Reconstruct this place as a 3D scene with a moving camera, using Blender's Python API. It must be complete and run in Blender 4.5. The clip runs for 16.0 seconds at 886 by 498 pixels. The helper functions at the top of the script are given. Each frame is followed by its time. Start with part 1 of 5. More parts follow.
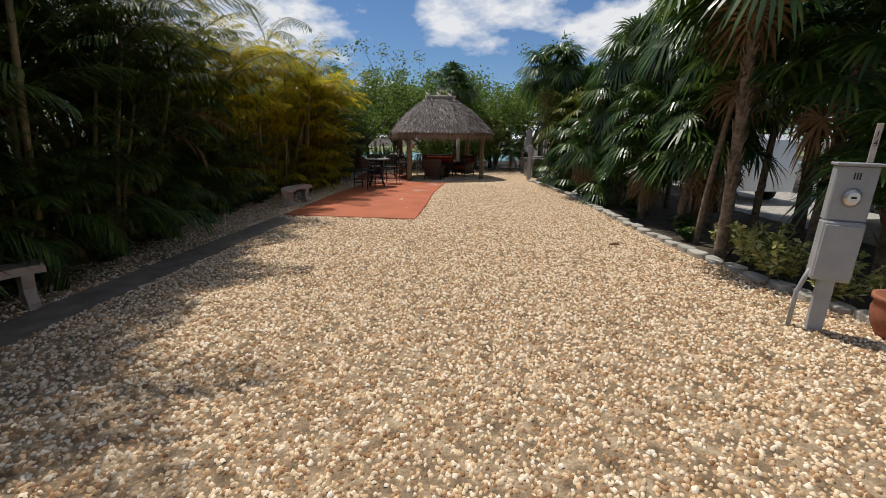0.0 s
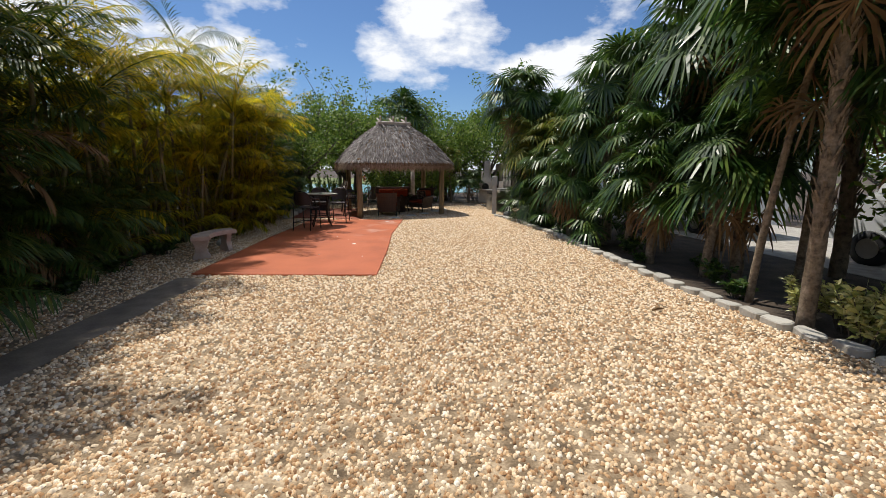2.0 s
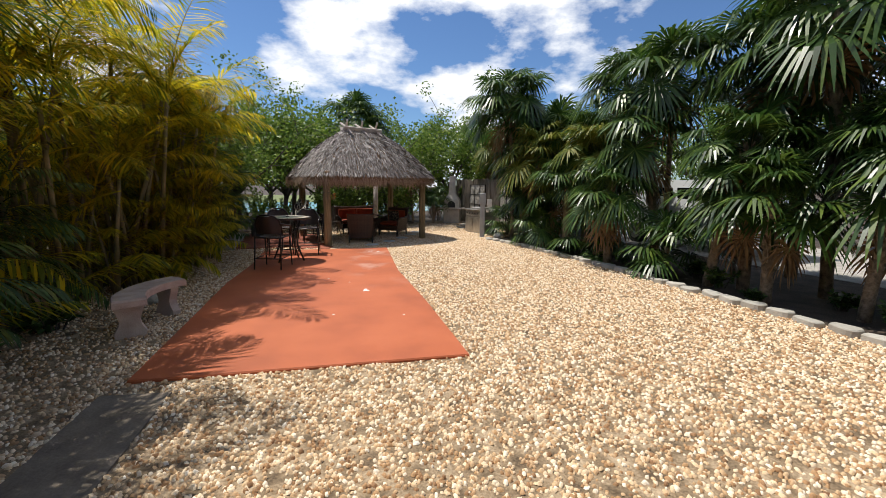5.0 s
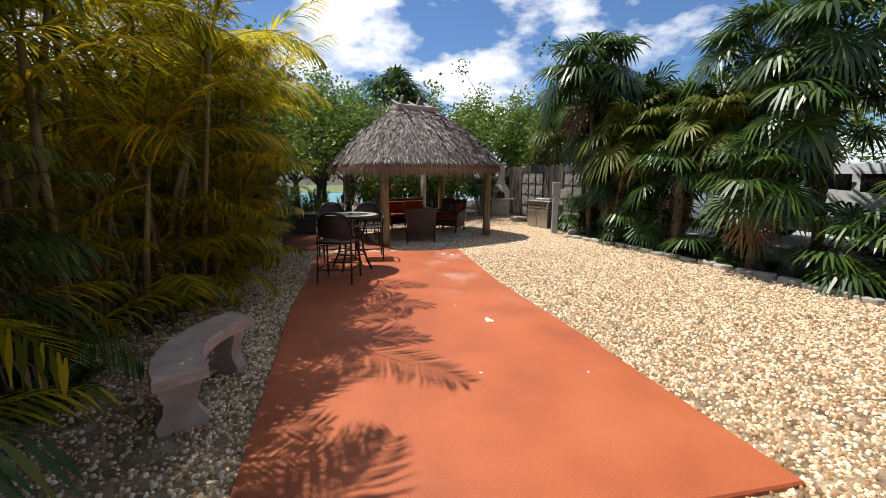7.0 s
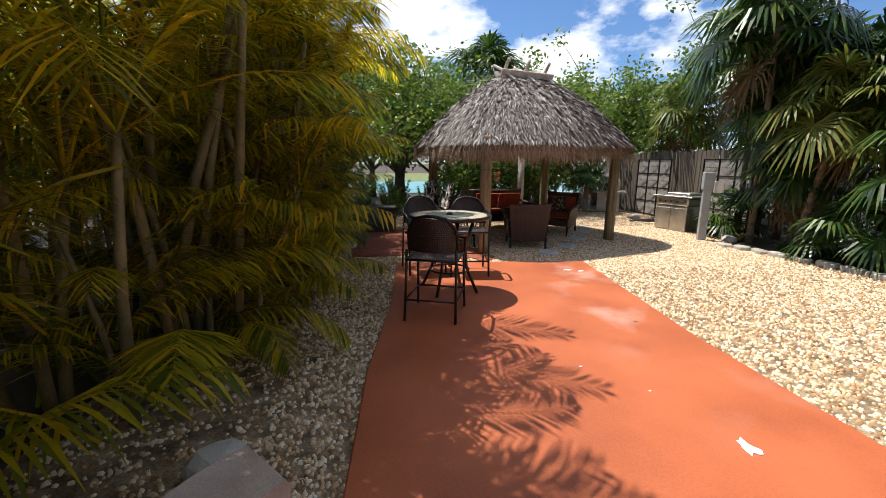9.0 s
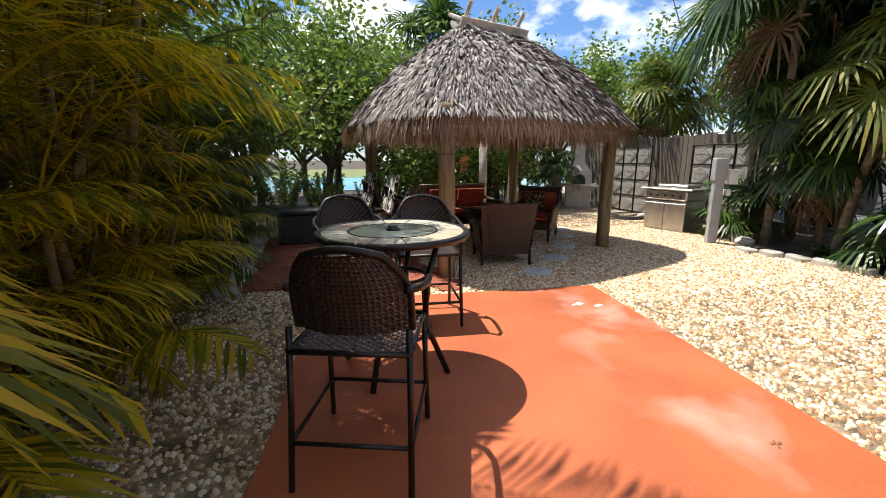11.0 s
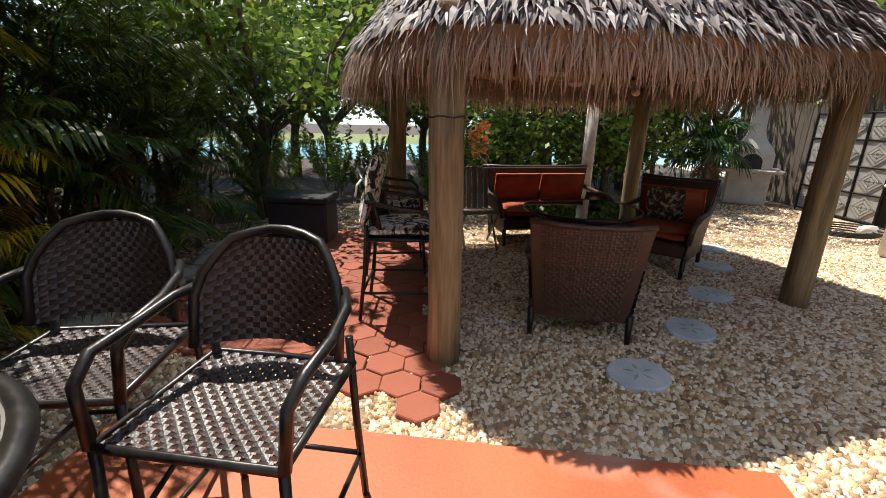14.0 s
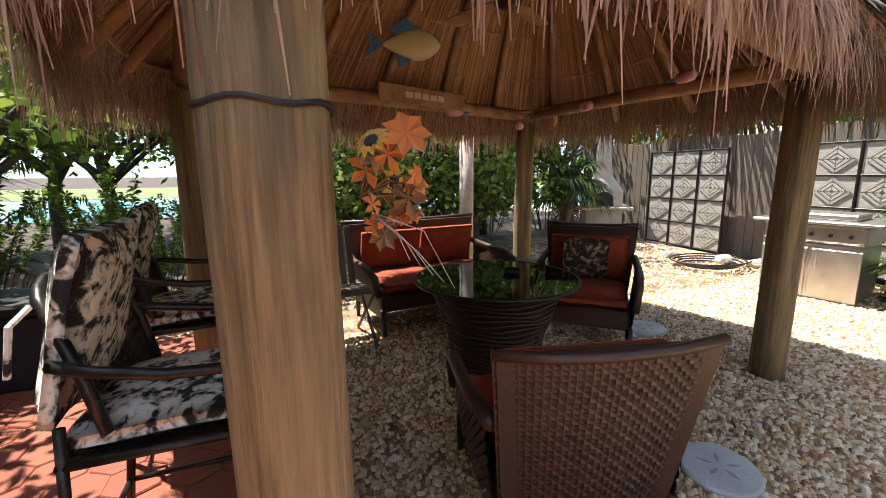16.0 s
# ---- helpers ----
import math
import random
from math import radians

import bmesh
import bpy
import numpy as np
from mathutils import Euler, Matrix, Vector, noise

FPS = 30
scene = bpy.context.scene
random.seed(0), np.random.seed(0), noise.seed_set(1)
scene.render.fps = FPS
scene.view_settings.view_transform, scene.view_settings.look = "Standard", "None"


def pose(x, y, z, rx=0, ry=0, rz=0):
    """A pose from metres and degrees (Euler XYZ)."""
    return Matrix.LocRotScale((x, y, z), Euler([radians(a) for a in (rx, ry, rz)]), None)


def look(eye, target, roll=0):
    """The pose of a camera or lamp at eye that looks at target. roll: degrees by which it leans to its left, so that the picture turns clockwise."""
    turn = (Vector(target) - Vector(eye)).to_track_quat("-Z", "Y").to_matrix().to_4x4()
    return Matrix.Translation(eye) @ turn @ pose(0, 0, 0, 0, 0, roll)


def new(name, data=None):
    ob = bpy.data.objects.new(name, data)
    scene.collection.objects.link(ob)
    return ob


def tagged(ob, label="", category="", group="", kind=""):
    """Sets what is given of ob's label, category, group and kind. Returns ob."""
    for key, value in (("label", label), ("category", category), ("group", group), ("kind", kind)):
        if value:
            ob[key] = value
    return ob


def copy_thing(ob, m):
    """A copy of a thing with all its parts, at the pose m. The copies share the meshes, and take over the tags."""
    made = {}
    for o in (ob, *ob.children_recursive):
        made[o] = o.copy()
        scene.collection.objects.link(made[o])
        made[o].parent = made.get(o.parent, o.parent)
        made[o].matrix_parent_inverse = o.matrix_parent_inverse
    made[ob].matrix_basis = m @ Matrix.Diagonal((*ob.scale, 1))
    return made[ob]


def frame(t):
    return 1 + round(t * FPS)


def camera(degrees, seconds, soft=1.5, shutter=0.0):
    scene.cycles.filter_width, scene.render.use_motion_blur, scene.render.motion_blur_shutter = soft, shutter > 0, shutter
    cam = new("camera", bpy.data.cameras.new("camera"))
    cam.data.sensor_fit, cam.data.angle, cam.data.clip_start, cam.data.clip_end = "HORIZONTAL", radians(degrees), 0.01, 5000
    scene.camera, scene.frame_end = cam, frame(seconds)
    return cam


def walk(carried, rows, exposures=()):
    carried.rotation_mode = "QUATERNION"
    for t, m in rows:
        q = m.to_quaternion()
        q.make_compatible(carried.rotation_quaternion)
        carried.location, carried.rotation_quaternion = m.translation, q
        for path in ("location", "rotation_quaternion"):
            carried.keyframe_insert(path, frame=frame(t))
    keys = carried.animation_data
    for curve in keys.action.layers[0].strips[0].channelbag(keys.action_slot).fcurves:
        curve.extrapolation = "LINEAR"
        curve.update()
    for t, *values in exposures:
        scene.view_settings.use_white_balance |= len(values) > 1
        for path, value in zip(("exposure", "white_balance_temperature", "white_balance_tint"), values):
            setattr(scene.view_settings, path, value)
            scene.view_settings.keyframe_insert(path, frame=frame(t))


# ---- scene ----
cam = camera(93.0, 16.0, 0.6)
ROWS = [
    (0.0, -0.171, -1.962, 1.722, -0.81, -15.06, -0.59),
    (0.5, -0.230, -1.377, 1.771, -2.53, -10.41, -0.65),
    (1.0, -0.292, -0.810, 1.754, -4.51, -8.53, -0.52),
    (1.5, -0.374, -0.267, 1.723, -5.59, -9.18, -0.52),
    (2.0, -0.524, 0.268, 1.692, -8.28, -10.94, -0.43),
    (2.5, -0.773, 0.771, 1.674, -12.01, -10.81, -0.52),
    (3.0, -1.023, 1.264, 1.672, -12.91, -10.41, -0.67),
    (3.5, -1.334, 1.777, 1.669, -15.29, -10.65, -0.57),
    (4.0, -1.597, 2.275, 1.657, -16.23, -9.07, -0.62),
    (6.5, -2.954, 4.950, 1.613, -25.37, -8.97, -0.25),
    (7.0, -3.061, 5.577, 1.610, -19.07, -10.10, -0.20),
    (7.5, -3.187, 6.134, 1.604, -14.24, -10.58, -0.10),
    (8.0, -3.221, 6.640, 1.598, -9.27, -11.73, -0.45),
    (10.5, -2.805, 9.678, 1.409, -14.13, -11.37, -0.42),
    (11.0, -2.678, 10.134, 1.377, -16.76, -12.07, -0.05),
    (11.5, -2.532, 10.651, 1.358, -13.72, -14.77, -0.76),
    (12.0, -2.334, 10.990, 1.350, -8.59, -18.38, -1.24),
    (12.5, -2.074, 11.316, 1.340, -7.21, -18.97, -0.75),
    (13.0, -1.764, 11.625, 1.362, -5.41, -16.28, -0.17),
    (13.5, -1.437, 11.934, 1.400, -3.47, -15.99, 0.18),
    (14.0, -1.240, 12.470, 1.392, 0.55, -16.50, -0.98),
    (14.5, -1.094, 12.964, 1.378, 0.56, -15.19, -1.31),
    (15.0, -1.047, 13.388, 1.378, -3.15, -13.43, -1.10),
    (15.5, -1.127, 13.769, 1.388, -9.10, -11.75, -0.84),
    (16.0, -1.220, 14.047, 1.333, -20.28, -10.20, 0.42),
]
EXPOSURE = [(0.0, -0.25), (1.5, 0.0), (3.5, 0.15), (7.0, 0.28), (8.0, 0.35), (10.5, 0.8), (13.5, 0.85), (14.5, 0.95), (15.0, 1.2), (15.5, 1.45), (16.0, 1.6)]
walk(cam, [(t, pose(x, y, z, 90 + pitch, roll, yaw)) for t, x, y, z, yaw, pitch, roll in ROWS], EXPOSURE)

# ---- light ----
SUN_WAY = Vector((-0.26, 0.36, 0.95)).normalized()
sun = new("sun", bpy.data.lights.new("sun", "SUN"))
sun.data.energy, sun.data.angle, sun.data.color = 4.6, radians(0.53), (1.0, 0.95, 0.86)
sun.matrix_world = look((0, 0, 30), Vector((0, 0, 30)) - SUN_WAY)
world = bpy.data.worlds.new("sky")
scene.world = world
world.use_nodes = True
wn, wl = world.node_tree.nodes, world.node_tree.links
sky = wn.new("ShaderNodeTexSky")
sky.sky_type, sky.sun_disc = "NISHITA", False
sky.sun_elevation, sky.sun_rotation = math.asin(SUN_WAY.z), math.atan2(SUN_WAY.x, SUN_WAY.y)
sky.air_density, sky.dust_density, sky.ozone_density = 1.0, 0.3, 3.0
coords = wn.new("ShaderNodeTexCoord")
stretch = wn.new("ShaderNodeMapping")
stretch.inputs["Scale"].default_value = (1.0, 1.0, 2.0)
stretch.inputs["Location"].default_value = (0.7, 0.25, 0.1)
puffs = wn.new("ShaderNodeTexNoise")
puffs.inputs["Scale"].default_value, puffs.inputs["Detail"].default_value, puffs.inputs["Roughness"].default_value = 4.2, 9, 0.56
edge = wn.new("ShaderNodeValToRGB")
edge.color_ramp.elements[0].position, edge.color_ramp.elements[1].position = 0.48, 0.6
cover = wn.new("ShaderNodeMix")
cover.data_type = "RGBA"
cover.inputs["B"].default_value = (11.0, 11.2, 11.6, 1)
tone = wn.new("ShaderNodeMix")
tone.data_type, tone.blend_type = "RGBA", "MULTIPLY"
tone.inputs["Factor"].default_value = 1.0
tone.inputs["B"].default_value = (0.72, 0.9, 1.12, 1)
wl.new(coords.outputs["Generated"], stretch.inputs["Vector"])
wl.new(stretch.outputs["Vector"], puffs.inputs["Vector"])
wl.new(puffs.outputs["Fac"], edge.inputs["Fac"])
wl.new(edge.outputs["Color"], cover.inputs["Factor"])
wl.new(sky.outputs["Color"], tone.inputs["A"])
wl.new(tone.outputs["Result"], cover.inputs["A"])
wl.new(cover.outputs["Result"], wn["Background"].inputs["Color"])
wn["Background"].inputs["Strength"].default_value = 0.085


# ---- materials ----
def material(name, colors, scale=8.0, rough=0.7, bump=0.2, metal=0.0, vary="", detail=60.0, see=0.0, coat=0.0, stretch_by=(1, 1, 1), spec=0.5):
    """A node material: colours mixed by noise at two scales, with relief; vary: island or object adds a tone for each piece; see: light that passes through."""
    m = bpy.data.materials.new(name)
    m.use_nodes = True
    n, l = m.node_tree.nodes, m.node_tree.links
    p = n["Principled BSDF"]
    tc, mp = n.new("ShaderNodeTexCoord"), n.new("ShaderNodeMapping")
    mp.inputs["Scale"].default_value = stretch_by
    l.new(tc.outputs["Object"], mp.inputs["Vector"])
    big, fine = n.new("ShaderNodeTexNoise"), n.new("ShaderNodeTexNoise")
    big.inputs["Scale"].default_value, big.inputs["Detail"].default_value = scale, 5
    fine.inputs["Scale"].default_value, fine.inputs["Detail"].default_value = detail, 4
    for tex in (big, fine):
        l.new(mp.outputs["Vector"], tex.inputs["Vector"])
    add = n.new("ShaderNodeMath")
    add.operation = "MULTIPLY_ADD"
    add.inputs[1].default_value = 0.45
    l.new(fine.outputs["Fac"], add.inputs[0])
    l.new(big.outputs["Fac"], add.inputs[2])
    source = add.outputs[0]
    sub = n.new("ShaderNodeMath")
    sub.operation = "SUBTRACT"
    sub.inputs[1].default_value = 0.225
    l.new(source, sub.inputs[0])
    source = sub.outputs[0]
    if vary:
        if vary == "island":
            piece = n.new("ShaderNodeNewGeometry").outputs["Random Per Island"]
        else:
            piece = n.new("ShaderNodeObjectInfo").outputs["Random"]
        mixv = n.new("ShaderNodeMix")
        mixv.inputs["Factor"].default_value = 0.72 if vary == "island" else 0.45
        l.new(source, mixv.inputs["A"])
        l.new(piece, mixv.inputs["B"])
        source = mixv.outputs["Result"]
    ramp = n.new("ShaderNodeValToRGB")
    els = ramp.color_ramp.elements
    lo, hi = (0.05, 0.95) if vary else (0.3, 0.7)
    while len(els) < len(colors):
        els.new(0.5)
    for i, c in enumerate(colors):
        els[i].position = lo + (hi - lo) * i / max(1, len(colors) - 1)
        els[i].color = (*c, 1)
    l.new(source, ramp.inputs["Fac"])
    l.new(ramp.outputs["Color"], p.inputs["Base Color"])
    p.inputs["Roughness"].default_value, p.inputs["Metallic"].default_value = rough, metal
    p.inputs["Specular IOR Level"].default_value = spec
    p.inputs["Coat Weight"].default_value = coat
    if bump:
        b = n.new("ShaderNodeBump")
        b.inputs["Strength"].default_value, b.inputs["Distance"].default_value = bump, 0.01
        l.new(fine.outputs["Fac"], b.inputs["Height"])
        l.new(b.outputs["Normal"], p.inputs["Normal"])
    if see:
        t, mx = n.new("ShaderNodeBsdfTranslucent"), n.new("ShaderNodeMixShader")
        l.new(ramp.outputs["Color"], t.inputs["Color"])
        mx.inputs["Fac"].default_value = see
        l.new(p.outputs["BSDF"], mx.inputs[1])
        l.new(t.outputs["BSDF"], mx.inputs[2])
        l.new(mx.outputs["Shader"], n["Material Output"].inputs["Surface"])
    return m


M_SOIL = material("mulch", [(0.035, 0.024, 0.016), (0.09, 0.065, 0.045)], 3, 0.95, 0.8, detail=40)
M_BED = material("gravel_bed", [(0.09, 0.06, 0.033), (0.24, 0.17, 0.1), (0.46, 0.35, 0.23)], 6, 0.9, 0.9, detail=55)
M_PEBBLE = material("pebbles", [(0.14, 0.06, 0.025), (0.42, 0.24, 0.11), (0.66, 0.47, 0.28), (0.8, 0.65, 0.46), (0.9, 0.84, 0.73)], 9, 0.75, 0.25, vary="island", detail=90)
M_SLAB = material("red_concrete", [(0.33, 0.075, 0.022), (0.42, 0.1, 0.03), (0.47, 0.12, 0.04)], 1.3, 0.62, 0.15, detail=70)
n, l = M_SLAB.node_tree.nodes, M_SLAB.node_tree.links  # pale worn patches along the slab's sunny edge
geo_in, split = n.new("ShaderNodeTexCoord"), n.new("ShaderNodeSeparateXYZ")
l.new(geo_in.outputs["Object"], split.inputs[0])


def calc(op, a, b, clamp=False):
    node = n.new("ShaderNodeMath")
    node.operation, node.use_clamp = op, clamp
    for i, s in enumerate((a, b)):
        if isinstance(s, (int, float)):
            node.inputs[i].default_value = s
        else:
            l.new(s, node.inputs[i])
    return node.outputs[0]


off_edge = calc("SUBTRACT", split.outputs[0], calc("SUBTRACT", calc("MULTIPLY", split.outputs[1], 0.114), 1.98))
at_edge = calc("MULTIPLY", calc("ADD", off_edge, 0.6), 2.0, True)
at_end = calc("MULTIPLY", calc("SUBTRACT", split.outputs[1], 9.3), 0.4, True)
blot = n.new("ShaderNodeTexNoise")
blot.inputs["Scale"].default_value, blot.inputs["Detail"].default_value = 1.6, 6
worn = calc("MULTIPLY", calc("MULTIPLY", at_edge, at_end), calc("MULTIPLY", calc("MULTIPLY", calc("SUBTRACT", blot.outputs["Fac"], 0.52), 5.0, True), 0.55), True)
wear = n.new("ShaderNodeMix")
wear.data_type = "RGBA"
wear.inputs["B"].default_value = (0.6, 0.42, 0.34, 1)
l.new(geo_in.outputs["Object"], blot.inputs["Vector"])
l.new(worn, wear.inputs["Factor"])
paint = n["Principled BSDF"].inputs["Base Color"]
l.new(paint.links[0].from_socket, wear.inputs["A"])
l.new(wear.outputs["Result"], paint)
M_PAVER = material("red_pavers", [(0.17, 0.04, 0.017), (0.25, 0.062, 0.028), (0.3, 0.08, 0.038)], 4, 0.75, 0.4, vary="object", detail=80)
M_CONCRETE = material("concrete", [(0.27, 0.25, 0.22), (0.43, 0.4, 0.36)], 5, 0.85, 0.4, detail=70)
M_PINK = material("bench_concrete", [(0.36, 0.27, 0.22), (0.5, 0.4, 0.34)], 6, 0.85, 0.4, detail=80)
# dark tone holds the hedge's shade in its colour
M_STRIP = material("shade_dark_strip", [(0.11, 0.088, 0.065), (0.21, 0.17, 0.13)], 4, 0.9, 0.4, detail=60)
M_STONE = material("pale_stone", [(0.3, 0.28, 0.24), (0.55, 0.52, 0.46)], 7, 0.85, 0.7, vary="object", detail=50)
M_STEP = material("stepping_stone", [(0.42, 0.43, 0.42), (0.6, 0.61, 0.6)], 5, 0.8, 0.35, detail=60)
M_WHITE = material("white_chip", [(0.75, 0.74, 0.7), (0.85, 0.84, 0.8)], 9, 0.7, 0.2)
M_THATCH = material("thatch", [(0.045, 0.034, 0.03), (0.13, 0.102, 0.09), (0.27, 0.228, 0.205), (0.62, 0.57, 0.53)], 6, 0.75, 0.2, vary="island")
M_FRINGE = material("thatch_fringe", [(0.2, 0.12, 0.075), (0.36, 0.24, 0.16), (0.55, 0.42, 0.3)], 6, 0.75, 0.2, vary="island", see=0.2)
M_REED = material("reed_ceiling", [(0.13, 0.07, 0.03), (0.3, 0.17, 0.08), (0.44, 0.28, 0.14)], 5, 0.8, 0.6, detail=40, vary="island")
M_POST = material("treated_post", [(0.11, 0.085, 0.043), (0.26, 0.19, 0.098), (0.38, 0.295, 0.165)], 9, 0.8, 0.7, detail=70, stretch_by=(1, 1, 0.07))
M_BEAM = material("beam_wood", [(0.18, 0.1, 0.05), (0.36, 0.22, 0.12)], 6, 0.75, 0.4, detail=50)
M_DRIFT = material("weathered_wood", [(0.4, 0.33, 0.28), (0.62, 0.55, 0.48)], 9, 0.85, 0.4)
M_FENCE = material("fence_wood", [(0.1, 0.08, 0.06), (0.22, 0.18, 0.14)], 5, 0.85, 0.4, vary="object", detail=50, stretch_by=(1, 1, 0.15))
M_WICKER = material("dark_wicker", [(0.018, 0.011, 0.009), (0.05, 0.03, 0.024)], 20, 0.38, 0.2, vary="island", detail=120)
M_BROWN = material("brown_wicker", [(0.027, 0.013, 0.008), (0.072, 0.036, 0.022)], 20, 0.45, 0.2, vary="island", detail=120)
M_FRAME = material("dark_metal", [(0.018, 0.015, 0.014), (0.04, 0.034, 0.03)], 15, 0.35, 0.08, metal=0.5)
M_RUST = material("rust_cushion", [(0.25, 0.04, 0.014), (0.34, 0.062, 0.02)], 10, 0.9, 0.3, detail=150)
M_TILE = material("slate_tile", [(0.22, 0.2, 0.15), (0.4, 0.27, 0.17), (0.42, 0.37, 0.27), (0.34, 0.33, 0.27), (0.5, 0.44, 0.34)], 7, 0.6, 0.2, vary="object", detail=40)
M_GROUT = material("grout", [(0.12, 0.11, 0.1), (0.2, 0.19, 0.17)], 9, 0.85, 0.2)
M_DUSTY = material("dusty_glass", [(0.11, 0.13, 0.1), (0.2, 0.22, 0.17)], 6, 0.28, 0.05)
M_GLASS = material("table_glass", [(0.004, 0.006, 0.006), (0.007, 0.009, 0.009)], 4, 0.03, 0.0)
M_STEEL = material("stainless", [(0.45, 0.43, 0.4), (0.6, 0.58, 0.55)], 5, 0.32, 0.06, metal=0.9, detail=120)
M_GREY = material("grey_enamel", [(0.3, 0.31, 0.32), (0.38, 0.39, 0.4)], 4, 0.45, 0.06)
M_CLAY = material("terracotta", [(0.3, 0.1, 0.05), (0.42, 0.16, 0.09)], 6, 0.8, 0.3)
M_PLASTER = material("chimney_plaster", [(0.45, 0.41, 0.36), (0.6, 0.56, 0.5)], 5, 0.85, 0.4)
M_BLACK = material("black_plastic", [(0.008, 0.008, 0.009), (0.02, 0.02, 0.022)], 8, 0.5, 0.15)
M_PANEL = material("woven_panel", [(0.28, 0.26, 0.23), (0.42, 0.4, 0.36)], 8, 0.85, 0.3, vary="island")
M_VAN = material("white_vehicle_paint", [(0.72, 0.74, 0.77), (0.8, 0.82, 0.84)], 2, 0.25, 0.0, coat=0.5)
M_DARKGLASS = material("vehicle_glass", [(0.01, 0.012, 0.014), (0.02, 0.022, 0.025)], 3, 0.06, 0.0)
M_ARECA = material("areca_leaf", [(0.016, 0.04, 0.007), (0.036, 0.075, 0.011), (0.07, 0.11, 0.016), (0.19, 0.18, 0.024)], 3, 0.46, 0.05, spec=0.3, vary="island", see=0.38)
M_GOLD = material("golden_areca_leaf", [(0.05, 0.085, 0.012), (0.24, 0.26, 0.016), (0.6, 0.5, 0.022), (0.82, 0.54, 0.022)], 3, 0.42, 0.05, spec=0.4, vary="island", see=0.68)
M_CANE = material("palm_cane", [(0.1, 0.085, 0.03), (0.22, 0.16, 0.07)], 6, 0.6, 0.2)
M_FAN = material("fan_palm_leaf", [(0.013, 0.034, 0.007), (0.033, 0.08, 0.014), (0.07, 0.13, 0.022), (0.16, 0.22, 0.04)], 3, 0.36, 0.05, spec=0.5, vary="island", see=0.3)
M_FANGOLD = material("yellowing_fan_leaf", [(0.05, 0.1, 0.015), (0.14, 0.17, 0.025), (0.28, 0.24, 0.04)], 3, 0.46, 0.05, spec=0.3, vary="island", see=0.35)
M_DRYLEAF = material("dry_leaf", [(0.16, 0.09, 0.04), (0.32, 0.2, 0.1)], 5, 0.8, 0.1, vary="island", see=0.2)
M_TRUNK = material("palm_trunk", [(0.09, 0.065, 0.045), (0.2, 0.15, 0.1), (0.29, 0.22, 0.16)], 12, 0.9, 0.7, detail=40)
M_BARK = material("tree_bark", [(0.06, 0.05, 0.04), (0.15, 0.12, 0.1)], 9, 0.9, 0.7, detail=40)
M_LEAF = material("broad_leaf", [(0.05, 0.1, 0.015), (0.11, 0.19, 0.028), (0.19, 0.28, 0.045), (0.32, 0.38, 0.08)], 3, 0.46, 0.05, spec=0.3, vary="island", see=0.35)
M_CROTON = material("variegated_leaf", [(0.1, 0.17, 0.035), (0.4, 0.4, 0.11), (0.74, 0.7, 0.36)], 8, 0.4, 0.05, vary="island", see=0.25)
M_WATER = material("canal_water", [(0.03, 0.2, 0.17), (0.06, 0.3, 0.25)], 0.6, 0.12, 0.15, detail=4)
M_GRASS = material("far_lawn", [(0.08, 0.12, 0.03), (0.2, 0.22, 0.08)], 2, 0.95, 0.4)
M_PRINT = material("palm_print_cloth", [(0.015, 0.015, 0.015), (0.02, 0.02, 0.02), (0.72, 0.68, 0.6), (0.78, 0.74, 0.68)], 8, 0.9, 0.2, detail=20)
for node in M_PRINT.node_tree.nodes:
    if node.type == "TEX_NOISE":
        node.inputs["Distortion"].default_value = 2.2
M_SWIRL = material("swirl_cloth", [(0.02, 0.016, 0.012), (0.03, 0.02, 0.016), (0.4, 0.34, 0.22)], 26, 0.9, 0.2, detail=20)
M_INK = material("ink", [(0.02, 0.02, 0.02), (0.03, 0.03, 0.03)], 9, 0.7, 0.0)
M_PETAL = material("orange_petal", [(0.5, 0.13, 0.03), (0.62, 0.24, 0.06)], 9, 0.7, 0.05, vary="island", see=0.25)
M_YELLOW = material("yellow_petal", [(0.6, 0.38, 0.06), (0.7, 0.5, 0.14)], 9, 0.7, 0.05, see=0.25)
M_BLUEFISH = material("fish_blue", [(0.03, 0.13, 0.32), (0.08, 0.24, 0.42)], 12, 0.35, 0.05)
M_YELFISH = material("fish_belly", [(0.5, 0.48, 0.2), (0.58, 0.56, 0.36)], 9, 0.35, 0.05)
M_FLOAT = material("pink_float", [(0.5, 0.2, 0.2), (0.6, 0.4, 0.38)], 9, 0.5, 0.05)


